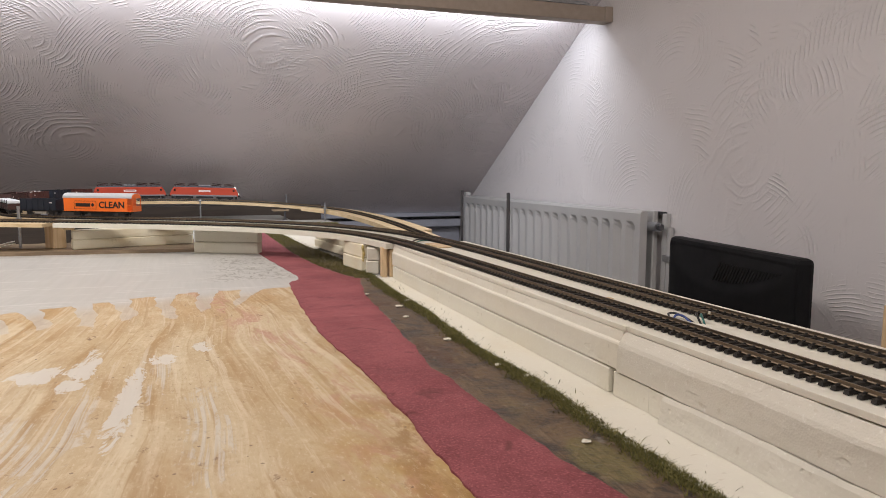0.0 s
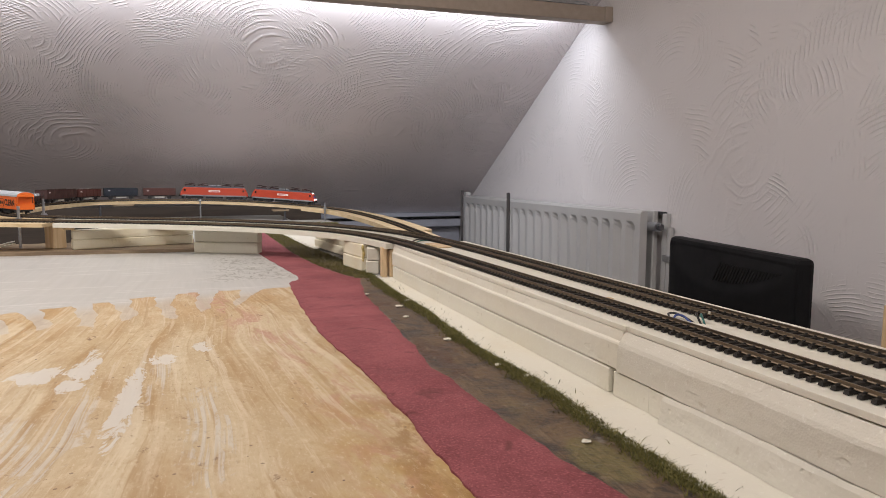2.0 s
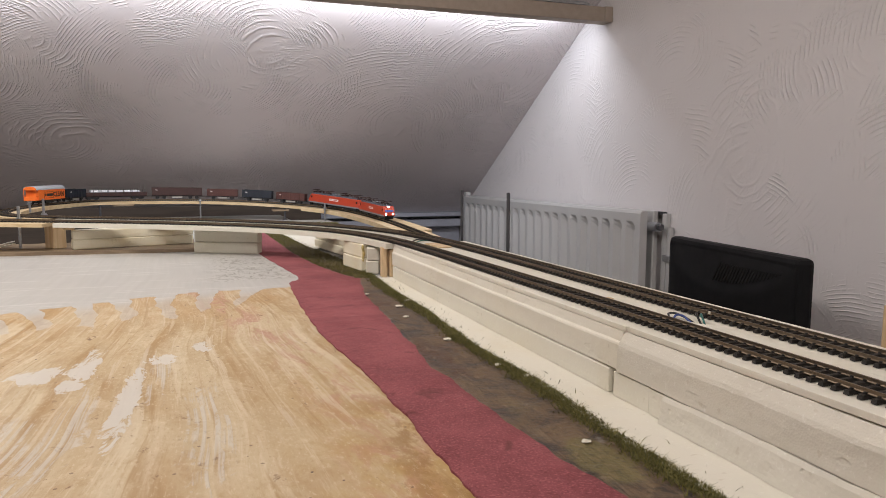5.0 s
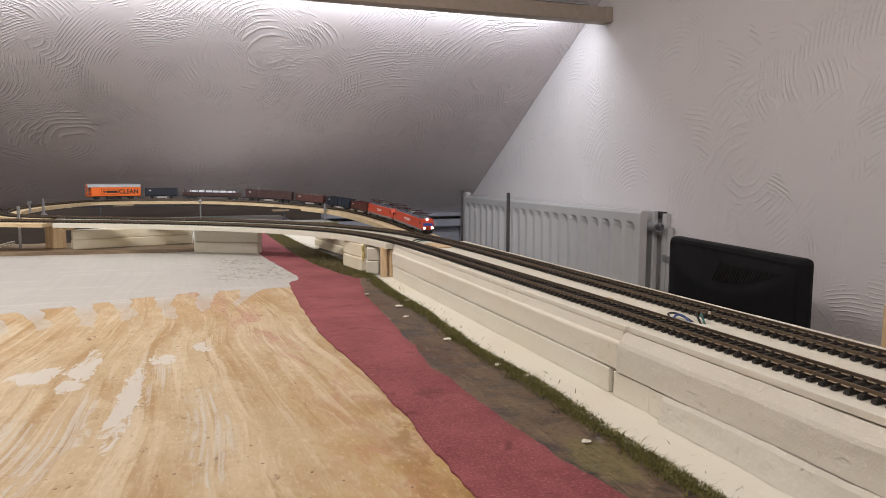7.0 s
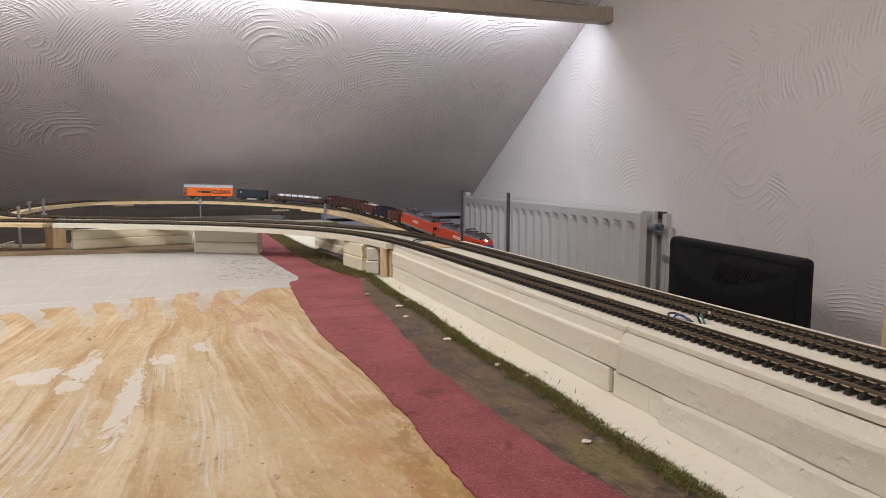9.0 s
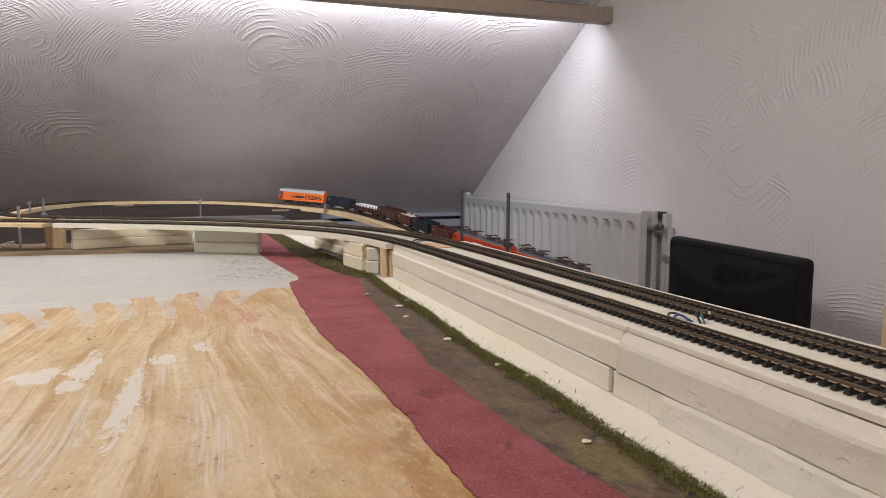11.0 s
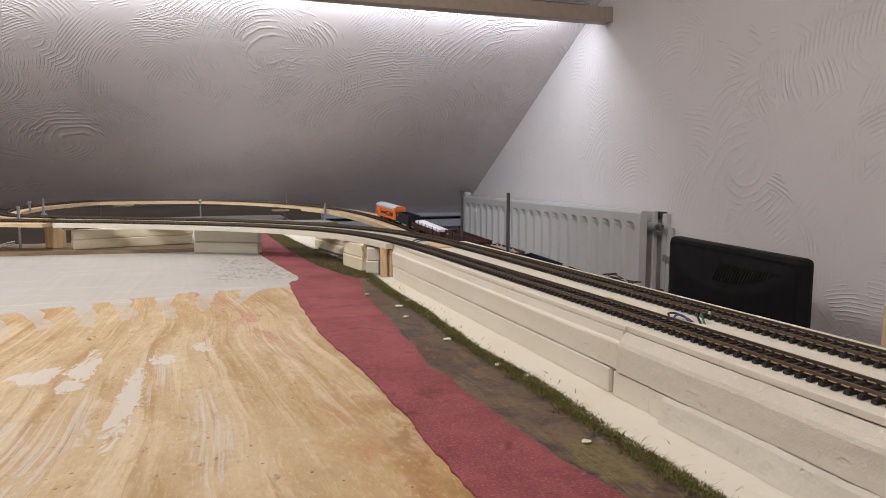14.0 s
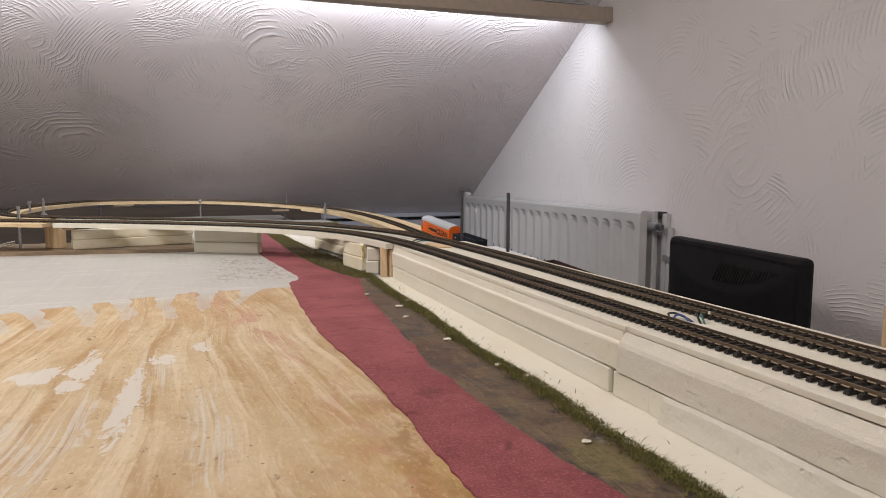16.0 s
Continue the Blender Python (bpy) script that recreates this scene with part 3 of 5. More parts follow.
def radiator():
    r = thing("radiator", "white enamelled double panel radiator on the gable wall", "radiator")
    y0, y1, z0, z1, xf = 1.405, 2.557, 0.14, 0.763, 1.0
    n, bm = 21, bmesh.new()
    # corrugated front: flat ribs with sunken flutes that stop short of the rims
    cols = [(y0, 0.0)]
    w = (y1 - y0 - 0.03) / n
    for i in range(n):
        a = y0 + 0.015 + i * w
        cols += [(a + w * 0.10, 0.0), (a + w * 0.32, 0.015), (a + w * 0.60, 0.015), (a + w * 0.82, 0.0)]
    cols.append((y1, 0.0))
    zs = [(z0, 0), (z0 + 0.03, 0), (z0 + 0.045, 1), (z1 - 0.050, 1), (z1 - 0.036, 0.55), (z1 - 0.026, 0), (z1 - 0.006, 0), (z1, -0.0)]
    grid = [[bm.verts.new((xf + d * k + (0.004 if z in (z0, z1) else 0), y, z)) for y, d in cols] for z, k in zs]
    for a, b in zip(grid, grid[1:]):
        for i in range(len(cols) - 1):
            bm.faces.new((a[i], b[i], b[i + 1], a[i + 1]))
    back = [[bm.verts.new((xf + 0.020, y, z)) for y in (y0, y1)] for z in (z0, z1)]
    bm.faces.new((back[0][0], back[0][1], back[1][1], back[1][0]))
    bm.faces.new([grid[-1][0], back[1][0], back[1][1]] + grid[-1][:0:-1])
    bm.faces.new([g[0] for g in grid][::-1] + [back[0][0], back[1][0]])
    bm.faces.new([g[-1] for g in grid] + [back[1][1], back[0][1]])
    bmesh.ops.recalc_face_normals(bm, faces=bm.faces)
    part("front_panel", bm, ENAMEL, r)
    part("back_panel", boxes((1.040, 1.055, y0 + 0.004, y1, z0, z1), bevel=0.003), ENAMEL, r)
    part("top_rim", boxes((1.0245, 1.0385, y0 + 0.06, y1 - 0.06, z1 - 0.010, z1 - 0.004)), ENAMEL, r)
    part("dark_gap_strip", boxes((1.0555, 1.0685, y0 - 0.01, y1 - 0.02, z1 - 0.009, z1 - 0.002)), DARK_STEEL, r, "dark strip along the wall behind the back panel")
    part("side_bracket", boxes((1.0205, 1.039, y0 + 0.30, y0 + 0.34, z0, z1 - 0.03)), ENAMEL, r)
    part("side_bracket", boxes((1.0205, 1.039, y1 - 0.34, y1 - 0.30, z0, z1 - 0.03)), ENAMEL, r)
    v = part("valve", rods(((1.030, y0 + 0.004, 0.727), (1.030, y0 - 0.030, 0.727), 0.011), n=16), STEEL, r, "metal radiator valve")
    part("valve_nut", rods(((1.030, y0 - 0.030, 0.727), (1.030, y0 - 0.042, 0.727), 0.008), n=6), DARK_STEEL, v)
    part("corner_post", boxes((1.056, 1.0685, y0 - 0.025, y0 - 0.008, z0, z1 - 0.006), bevel=0.002), ENAMEL, r, "white pipe cover beside the panel")
    part("feed_pipe", rods(((1.060, y0 - 0.035, 0.0), (1.060, y0 - 0.035, 0.725), 0.008)), ENAMEL, r)
    part("pipe_clip", boxes((1.045, 1.069, y0 - 0.050, y0 - 0.026, 0.645, 0.660), bevel=0.002), STEEL, r)
    part("wall_cap", boxes((1.0, 1.0195, y1 - 0.03, y1 - 0.008, z1, z1 + 0.014), bevel=0.002), ENAMEL, r)


radiator()

m_mon = pose(0.9335, 1.029, 0.0, 0, 0, -9.2)


def monitor():
    mon = thing("computer_monitor", "black flat computer monitor seen from its vented back", "monitor", m_mon)
    bm = boxes((-0.020, 0.012, -0.208, 0.196, 0.440, 0.722), bevel=0.009)
    part("casing", bm, BLACK_SHELL, mon, smooth=False)
    # belly of the back shell: full below a sagging arc, sloping in to the top edge above it
    def sag(u):
        return 0.648 + 0.052 * abs(u) ** 2.2

    bm = bmesh.new()
    n, rows = 32, []
    for i in range(n + 1):
        u = -1 + 2 * i / n
        y, a, k = -0.006 + u * 0.197, sag(u), 1 - abs(u) ** 6
        rows.append([bm.verts.new(q) for q in ((-0.0190, y, 0.710), (-0.0196 - 0.002 * k, y, 0.705), (-0.0196 - 0.0075 * k, y, a + 0.005), (-0.0196 - 0.0115 * k, y, a - 0.002),
                                               (-0.0196 - 0.0130 * k, y, a - 0.014), (-0.0196 - 0.0055 * k, y, 0.470), (-0.0190, y, 0.455))])
    for a, b in zip(rows, rows[1:]):
        for j in range(6):
            bm.faces.new((a[j], b[j], b[j + 1], a[j + 1]))
    bm.faces.new(rows[0])
    bm.faces.new(rows[-1][::-1])
    bmesh.ops.recalc_face_normals(bm, faces=bm.faces)
    part("back_shell", bm, BLACK_SHELL, mon, smooth=True)
    grille = part("vent_panel", boxes((-0.0225, -0.0195, -0.168, 0.010, 0.690, 0.6925)), BLACK, mon, "thin black strip along the vent's top")
    # slits drawn as raised bars; their near-black colour stands for the shade inside
    for i in range(21):
        y = 0.008 - 0.0088 * i
        low = sag((y + 0.003) / 0.197) + 0.008
        h = 0.693 - low
        bm = bmesh.new()
        add_box(bm, -0.0022, 0.0022, -0.0019, 0.0019, -h / 2, h / 2,
                m=Matrix.Translation((-0.0222 - 0.0028 * (1 - abs(y / 0.19) ** 2), y - 0.003, low + h / 2)) @ Euler((math.radians(24), 0, 0)).to_matrix().to_4x4() @ Euler((0, math.radians(8), 0)).to_matrix().to_4x4())
        part("vent_slit", bm, SLIT, grille)
    part("neck", boxes((-0.010, 0.008, -0.04, 0.04, 0.36, 0.46), bevel=0.004), BLACK_SHELL, mon)
    part("foot", boxes((-0.10, 0.10, -0.12, 0.12, 0.3505, 0.365), bevel=0.006), BLACK_SHELL, mon)
    part("screen", boxes((0.0125, 0.0135, -0.195, 0.195, 0.455, 0.705)), GLASS_DARK, mon)


monitor()
low_table = thing("low_table", "plain low wooden table under the monitor", "table")
part("top", boxes((0.80, 1.05, 0.82, 1.26, 0.33, 0.350), bevel=0.002), PLY, low_table)
for lx in (0.82, 1.01):
    for ly in (0.85, 1.20):
        part("leg", boxes((lx, lx + 0.03, ly, ly + 0.03, 0, 0.33)), PINE, low_table)

# added panel: darkens the view under the far loop in place of shade
panel = thing("loop_shade_panel", "added dark brown panel standing in for shade under the far loop", "panel")
part("sheet", boxes((-1.3, 0.46, 2.660, 2.664, 0.0, 0.733)), LOOP_SHADE, panel)
part("batten", boxes((-1.3, 0.46, 2.6645, 2.684, 0.66, 0.70)), LOOP_SHADE, panel)

# ---- the layout's table and its ground ----
layout = thing("layout_table", "wooden layout board with smeared white paint", "table")
part("board", boxes((-1.4, 0.415, -0.55, 1.68, 0.670, 0.700), bevel=0.001), BOARD, layout, "bare board with brushed white paint and stains")
part("far_board", boxes((-0.02, 0.415, 1.681, 2.30, 0.670, 0.6998)), BOARD, layout)
part("far_board", boxes((-0.10, 0.30, 2.301, 2.60, 0.670, 0.6995)), BOARD, layout)
part("side_rail", boxes((-1.36, -1.32, -0.45, 2.32, 0.30, 0.37)), PINE, layout)
for lx in (-1.35, 0.33):
    for ly in (-0.5, 2.3):
        part("leg", boxes((lx, lx + 0.07, ly, ly + 0.07, 0, 0.67), bevel=0.003), PINE, layout)
part("cross_rail", boxes((-1.28, 0.33, -0.48, -0.44, 0.40, 0.47)), PINE, layout)
part("cross_rail", boxes((-1.36, 0.33, 2.32, 2.36, 0.30, 0.37)), PINE, layout)

RED_L = [(-0.55, 0.125), (0.30, 0.124), (0.45, 0.126), (0.52, 0.122), (0.65, 0.114), (0.78, 0.114), (0.90, 0.119), (0.99, 0.124), (1.03, 0.144), (1.07, 0.146), (1.20, 0.133), (1.37, 0.118), (1.80, 0.150), (1.95, 0.16)]
RED_R = [(-0.55, 0.195), (0.27, 0.193), (0.35, 0.183), (0.52, 0.177), (0.67, 0.190), (0.86, 0.203), (0.99, 0.226), (1.02, 0.226), (1.05, 0.215), (1.17, 0.196), (1.35, 0.182), (1.64, 0.178), (1.95, 0.172)]
EDGE = [(-0.55, 0.240), (0.35, 0.236), (0.45, 0.241), (0.56, 0.236), (0.73, 0.246), (0.87, 0.246), (0.99, 0.252), (1.10, 0.252), (1.25, 0.243), (1.44, 0.226), (1.80, 0.208), (1.95, 0.20)]
red = thing("red_strip", "dull red sanded strip with ragged edges on the board", "model road")
part("road_piece", wavy_sheet(-0.5, 1.004, RED_L, RED_R, 0.700, 0.7024, 0.004, 0.0026, 9), RED, red)
part("road_piece", wavy_sheet(0.997, 1.9, RED_L, RED_R, 0.700, 0.7014, 0.005, 0.0022, 7), RED, red)
earth = tagged(part("earth_strip", wavy_sheet(-0.5, 1.9, [(y, x - 0.006) for y, x in RED_R], [(y, x + 0.003) for y, x in EDGE], 0.700, 0.7014, 0.006, 0.002), EARTH),
               "dark brown painted earth strip with patches", "model ground")
sheet = tagged(part("foam_sheet", wavy_sheet(-0.5, 0.985, [(y, x - 0.004) for y, x in EDGE], [(-0.6, 0.30), (2, 0.30)], 0.700, 0.7030, 0.008, 0.0022), FOAM),
               "thin white foam sheet along the embankment's foot", "foam sheet")

tagged(part("foam_sheet", wavy_sheet(1.40, 1.92, [(y, x - 0.002) for y, x in EDGE], [(1.4, 0.29), (2, 0.27)], 0.700, 0.7040, 0.01, 0.0012), FOAM),
       "thin white foam sheet behind the grass bank", "foam sheet")

rnd = random.Random(5)
spots = []
for i in range(42000):
    y = rnd.uniform(0.12, 1.06)
    clump = 0.5 + 0.9 * noise.noise((y * 16, 3.3, 0)) + 0.5 * noise.noise((y * 50, 8.1, 0))
    if rnd.random() > 0.45 + clump * 0.6:
        continue
    wide = 0.0050 + 0.0050 * max(0, clump)
    x = np.interp(y, *zip(*EDGE)) - 0.0055 + rnd.gauss(0, 1) * wide * 0.55 + 0.0016 * noise.noise((y * 30, 1.7, 0))
    e = np.interp(y, *zip(*EDGE))
    if x > e - 0.001:
        x = e - 0.001 - 0.6 * (x - e + 0.001)
    spots.append((x, y, 0.7012))
me = blades(spots, 0.0032, 2.2, 1)
tagged(new("grass_edge", me), "short olive static grass along the strip's edge", "grass", kind="stuff")
stray = [(np.interp(y, *zip(*EDGE)) + rnd.uniform(0.002, 0.016), y, 0.7028) for y in (rnd.uniform(0.15, 1.0) for _ in range(70))]
tagged(new("stray_grass", blades(stray, 0.0036, 1.8, 2)), "loose grass fibres on the white sheet", "grass", kind="stuff")
bank = []
for i in range(15000):
    y = rnd.uniform(1.0, 1.92)
    a, b = np.interp(y, *zip(*RED_R)), np.interp(y, *zip(*EDGE))
    bank.append((rnd.uniform(a - 0.003, b + 0.004) + 0.003 * noise.noise((y * 30, 5, 0)), y, 0.7010))
tagged(new("grass_bank", blades(bank, 0.0034, 1.0, 3)), "dark olive static grass bank beside the red strip", "grass", kind="stuff")
patch = []
for i in range(9000):
    u, v = rnd.gauss(0, 1), rnd.uniform(0, 1)
    patch.append((0.26 + 0.145 * v + 0.004 * u, 2.10 - 0.05 * v + 0.022 * u, 0.700))
tagged(new("grass_patch", blades(patch, 0.007, 1.0, 4)), "green static grass patch on the far board", "grass", kind="stuff")
for x, y, s in ((0.2100, 0.340, 0.7), (0.222, 0.77, 1.0), (0.212, 0.71, 0.8), (0.219, 0.60, 0.9), (0.228, 0.505, 0.6), (0.236, 0.47, 0.6), (0.2385, 0.30, 0.6), (0.240, 0.80, 0.9), (0.205, 0.86, 0.7)):
    bm = bmesh.new()
    bmesh.ops.create_icosphere(bm, subdivisions=2, radius=0.0035 * s)
    for v in bm.verts:
        v.co = Vector((v.co.x * 1.3, v.co.y, v.co.z * 0.3)) + Vector(noise.noise_vector(v.co * 500 + Vector((x * 99, y * 99, 0)))) * 0.0011
    ob = part("foam_crumb", bm, FOAM)
    ob.location = (x, y, 0.7028)
    tagged(ob, "small white foam crumb on the strip", "crumb", "foam crumbs")

fleck = tagged(part("foam_crumb", boxes((0.3425, 0.3437, 0.3965, 0.3978, 0.7570, 0.7590), bevel=0.0003), FOAM), "small white foam crumb on the outer track", "crumb", "foam crumbs")
chip = tagged(part("wood_chip", boxes((0.3205, 0.3235, 0.487, 0.494, 0.7527, 0.7542), bevel=0.0004), PINE), "tiny splinter of wood on the deck", "wood chip")

# ---- foam embankment under the straight ----
def foam_block(x0, x1, y0, y1, z0, z1, mat, label, lean=0.0, bevel=0.0025, amount=0.0006, cuts=5, name="foam_block", group="embankment foam blocks"):
    bm = bmesh.new()
    add_box(bm, x0, x1, y0, y1, z0, z1)
    bmesh.ops.bevel(bm, geom=bm.edges[:], offset=bevel, segments=2, affect="EDGES", profile=0.5)
    ys = int((y1 - y0) / 0.025)
    if ys > 1:
        for i in range(1, ys):
            bmesh.ops.bisect_plane(bm, geom=bm.verts[:] + bm.edges[:] + bm.faces[:], plane_co=(0, y0 + (y1 - y0) * i / ys, 0), plane_no=(0, 1, 0))
    for zz in (0.33, 0.67):
        bmesh.ops.bisect_plane(bm, geom=bm.verts[:] + bm.edges[:] + bm.faces[:], plane_co=(0, 0, z0 + (z1 - z0) * zz), plane_no=(0, 0, 1))
    for v in bm.verts:
        k = (v.co.z - z0) / (z1 - z0)
        if v.co.x < (x0 + x1) / 2:
            v.co.x += lean * k
    roughen(bm, 0.02, amount)
    ob = part(name, bm, mat)
    return tagged(ob, label, "foam block", group)


foam_block(0.2715, 0.40, 0.413, 0.975, 0.7032, 0.7203, FOAM, "long white foam block, lower layer of the embankment", bevel=0.0006, amount=0.0003)
foam_block(0.2712, 0.40, 0.3655, 0.4065, 0.7032, 0.7203, FOAM, "short white foam block beside a gap", bevel=0.0006, amount=0.0003)
foam_block(0.2706, 0.40, 0.3495, 0.3650, 0.7032, 0.7200, FOAM, "narrow white foam block in the lower layer", bevel=0.0006, amount=0.0003)


def cut_block(profile, y0, y1, mat, label, amount, ragged, seed):
    """A long foam block with a knife-cut x-z profile and uneven faces; ragged: how far its edges wander."""
    pts = []
    for (xa, za), (xb, zb) in zip(profile, profile[1:] + profile[:1]):
        m = max(1, min(14, int(math.hypot(xb - xa, zb - za) / 0.0022)))
        pts += [(xa + (xb - xa) * j / m, za + (zb - za) * j / m) for j in range(m)]
    bm, rows = bmesh.new(), []
    n = int((y1 - y0) / 0.0035)
    for i in range(n + 1):
        y = y0 + (y1 - y0) * i / n
        row = []
        for x, z in pts:
            near = 1.0 if x < 0.285 else 0.0
            a = noise.noise((x * 45 + seed, y * 22, z * 60)) * amount + noise.noise((x * 160, y * 130 + seed, z * 190)) * amount * 0.45
            e = noise.noise((seed, y * 14, 0.3)) * ragged + noise.noise((seed, y * 70, 5.1)) * ragged * 0.4
            row.append(bm.verts.new((x + near * a, y, z + near * (e + a * 0.4 if z > profile[0][1] + 0.012 else e * 0.5))))
        rows.append(row)
    k = len(pts)
    for a, b in zip(rows, rows[1:]):
        for i in range(k):
            bm.faces.new((a[i], a[(i + 1) % k], b[(i + 1) % k], b[i]))
    bm.faces.new(rows[0])
    bm.faces.new(rows[-1][::-1])
    bmesh.ops.recalc_face_normals(bm, faces=bm.faces)
    return tagged(part("foam_block", bm, mat), label, "foam block", "embankment foam blocks")


cut_block([(0.2655, 0.7032), (0.2685, 0.7180), (0.2700, 0.7206), (0.40, 0.7206), (0.40, 0.7032)], -0.50, 0.349, FOAM_GOUGED, "gouged white foam block, lower layer", 0.0011, 0.0011, 17.0)
cut_block([(0.2728, 0.7215), (0.2722, 0.7388), (0.2728, 0.7402), (0.2742, 0.7414), (0.2756, 0.7486), (0.40, 0.7486), (0.40, 0.7215)], 0.402, 0.982, FOAM,
          "long white foam block with a slanting top edge", 0.0005, 0.0006, 3.0)
cut_block([(0.2700, 0.7214), (0.2708, 0.7392), (0.2718, 0.7418), (0.2735, 0.7440), (0.2764, 0.7486), (0.40, 0.7486), (0.40, 0.7214)], -0.50, 0.4012, FOAM_TORN,
          "long white foam block, crumbling along its face", 0.0009, 0.0010, 9.0)
tagged(part("foam_deck", roughen(boxes((0.2755, 0.388, 0.400, 0.985, 0.7489, 0.7526), bevel=0.0004), 0.03, 0.0002, 0), FOAM), "smooth white foam deck under the straight tracks", "foam deck", "foam decks")
tagged(part("foam_deck", roughen(boxes((0.2765, 0.388, -0.50, 0.3995, 0.7489, 0.7528), bevel=0.0004), 0.03, 0.0002, 0), FOAM), "cream foam deck under the near straight", "foam deck", "foam decks")

inner, outer, train_line = spline(INNER), spline(OUTER), spline(OUTER + LOOP + FAR)


def stretch(line, test):
    return np.array([p for p in line if test(p)])


curve_deck = thing("curved_deck", "white foam board deck carrying the two curved tracks", "track deck")
part("inner_board", plate(stretch(inner, lambda p: p[1] > 0.985 and p[0] > -0.25)[::3], -0.020, 0.036, -0.0135, -0.0056), FOAM, curve_deck)
part("outer_board", plate(stretch(outer, lambda p: p[1] > 0.99 and p[0] > -0.26)[::3], -0.0155, 0.024, -0.0170, -0.0058), FOAM, curve_deck)
ply_deck = thing("plywood_deck", "plywood deck on threaded rods under the track", "track deck")
part("board", plate(stretch(inner, lambda p: p[0] < -0.252 and p[1] > 1)[::3], -0.035, 0.05, -0.0125, -0.0057), PLY, ply_deck)

s_all = np.concatenate(([0], np.cumsum(np.linalg.norm(np.diff(train_line, axis=0), axis=1))))
i0 = int(np.argmin(np.hypot(train_line[:, 0] + 0.27, train_line[:, 1] - 1.65)))
i1 = int(np.argmin(np.hypot(train_line[:, 0] - 0.345, train_line[:, 1] - 2.30)))
i2 = int(np.argmin(np.hypot(train_line[:, 0] - 0.545, train_line[:, 1] - 1.75)))
loop_deck = thing("loop_deck", "bare plywood ring carrying the far loop track", "track deck")
part("board", plate(train_line[i0:i1:3], -0.022, 0.032, -0.0145, -0.0056), PLY, loop_deck)
part("board", plate(train_line[i1 - 1:i2:3], -0.060, 0.040, -0.0185, -0.0058), PLY, loop_deck)
part("board", plate(train_line[i2 - 1::4], -0.035, 0.030, -0.0180, -0.0056), PLY, loop_deck)
joint = train_line[int(np.argmin(np.hypot(train_line[:, 0] + 0.20, train_line[:, 1] - 2.39)))]
part("joint_plate", boxes((joint[0] - 0.03, joint[0] + 0.03, joint[1] - 0.0335, joint[1] + 0.02, joint[2] - 0.0200, joint[2] - 0.0145)), BATTEN, loop_deck, "dark joint under the ring")
part("joint_plate", boxes((0.245, 0.295, 2.295, 2.36, 0.7295, 0.7345)), BATTEN, loop_deck)


def post(x, y, z0, z1, mat=DARK_STEEL, r=0.0035):
    p = thing("deck_post", "dark metal rod holding up the plywood ring", "post", group="posts under the loop")
    part("shaft", rods(((x, y, z0), (x, y, z1), r)), mat, p)
    part("base_washer", rods(((x, y, z0), (x, y, z0 + 0.002), r * 2.2)), mat, p)


post(-0.262, 2.345, 0.70, 0.7555)
post(0.283, 2.31, 0.70, 0.737)
for y in (1.6, 1.2, 0.8, 0.4, 0.0):
    p = thing("deck_post", "wooden post under the descending track", "post", group="posts under the loop")
    q = train_line[int(np.argmin(np.abs(train_line[:, 1] - y) + (np.arange(len(train_line)) < i1) * 9))]
    part("shaft", boxes((q[0] - 0.015, q[0] + 0.015, y - 0.015, y + 0.015, 0, q[2] - 0.0185)), PINE, p)


def threaded_rod(x, y, z0, z1, nut, mat=STEEL, r=0.003, label="zinc threaded rod with nut and washer", head=False):
    t = thing("threaded_rod", label, "threaded rod", group="threaded rods")
    bm = rods(((x, y, z0), (x, y, z1), r * 0.88), n=12)
    n = int((z1 - z0) / 0.0016)
    for i in range(n):
        z = z0 + (i + 0.5) * (z1 - z0) / n
        add_rod(bm, (x, y, z - 0.0004), (x, y, z + 0.0004), r, 10)
    part("shaft", bm, mat, t)
    if nut:
        part("nut", rods(((x, y, nut), (x, y, nut + 0.004), r * 1.9), n=6), mat, t)
        part("washer", rods(((x, y, nut - 0.0012), (x, y, nut), r * 2.8), n=16), mat, t)
    if head:
        part("bolt_head", rods(((x, y, z1 - 0.003), (x, y, z1), r * 2.1), n=6), mat, t)


threaded_rod(-0.318, 1.560, 0.708, 0.790, 0.7635)
threaded_rod(-0.363, 1.900, 0.760, 0.786, 0, r=0.0028, head=True)
threaded_rod(-0.322, 1.83, 0.742, 0.7945, 0.758)
threaded_rod(0.0253, 2.382, 0.70, 0.7695, 0.7645, r=0.0026)
threaded_rod(0.398, 2.225, 0.70, 0.756, 0.7395, r=0.0028)
threaded_rod(0.296, 2.372, 0.735, 0.780, 0, r=0.0026)
threaded_rod(0.420, 0.900, 0.60, 0.8275, 0, DARK_STEEL, 0.0026, "tall dark threaded rod beside the outer track")
threaded_rod(0.420, 1.080, 0.60, 0.8270, 0, DARK_STEEL, 0.0026, "tall dark threaded rod beside the outer track")
outrig = thing("rod_bracket", "wooden bracket holding the tall rods", "bracket")
part("bar", boxes((0.4155, 0.435, 0.86, 1.12, 0.62, 0.65)), PINE, outrig)

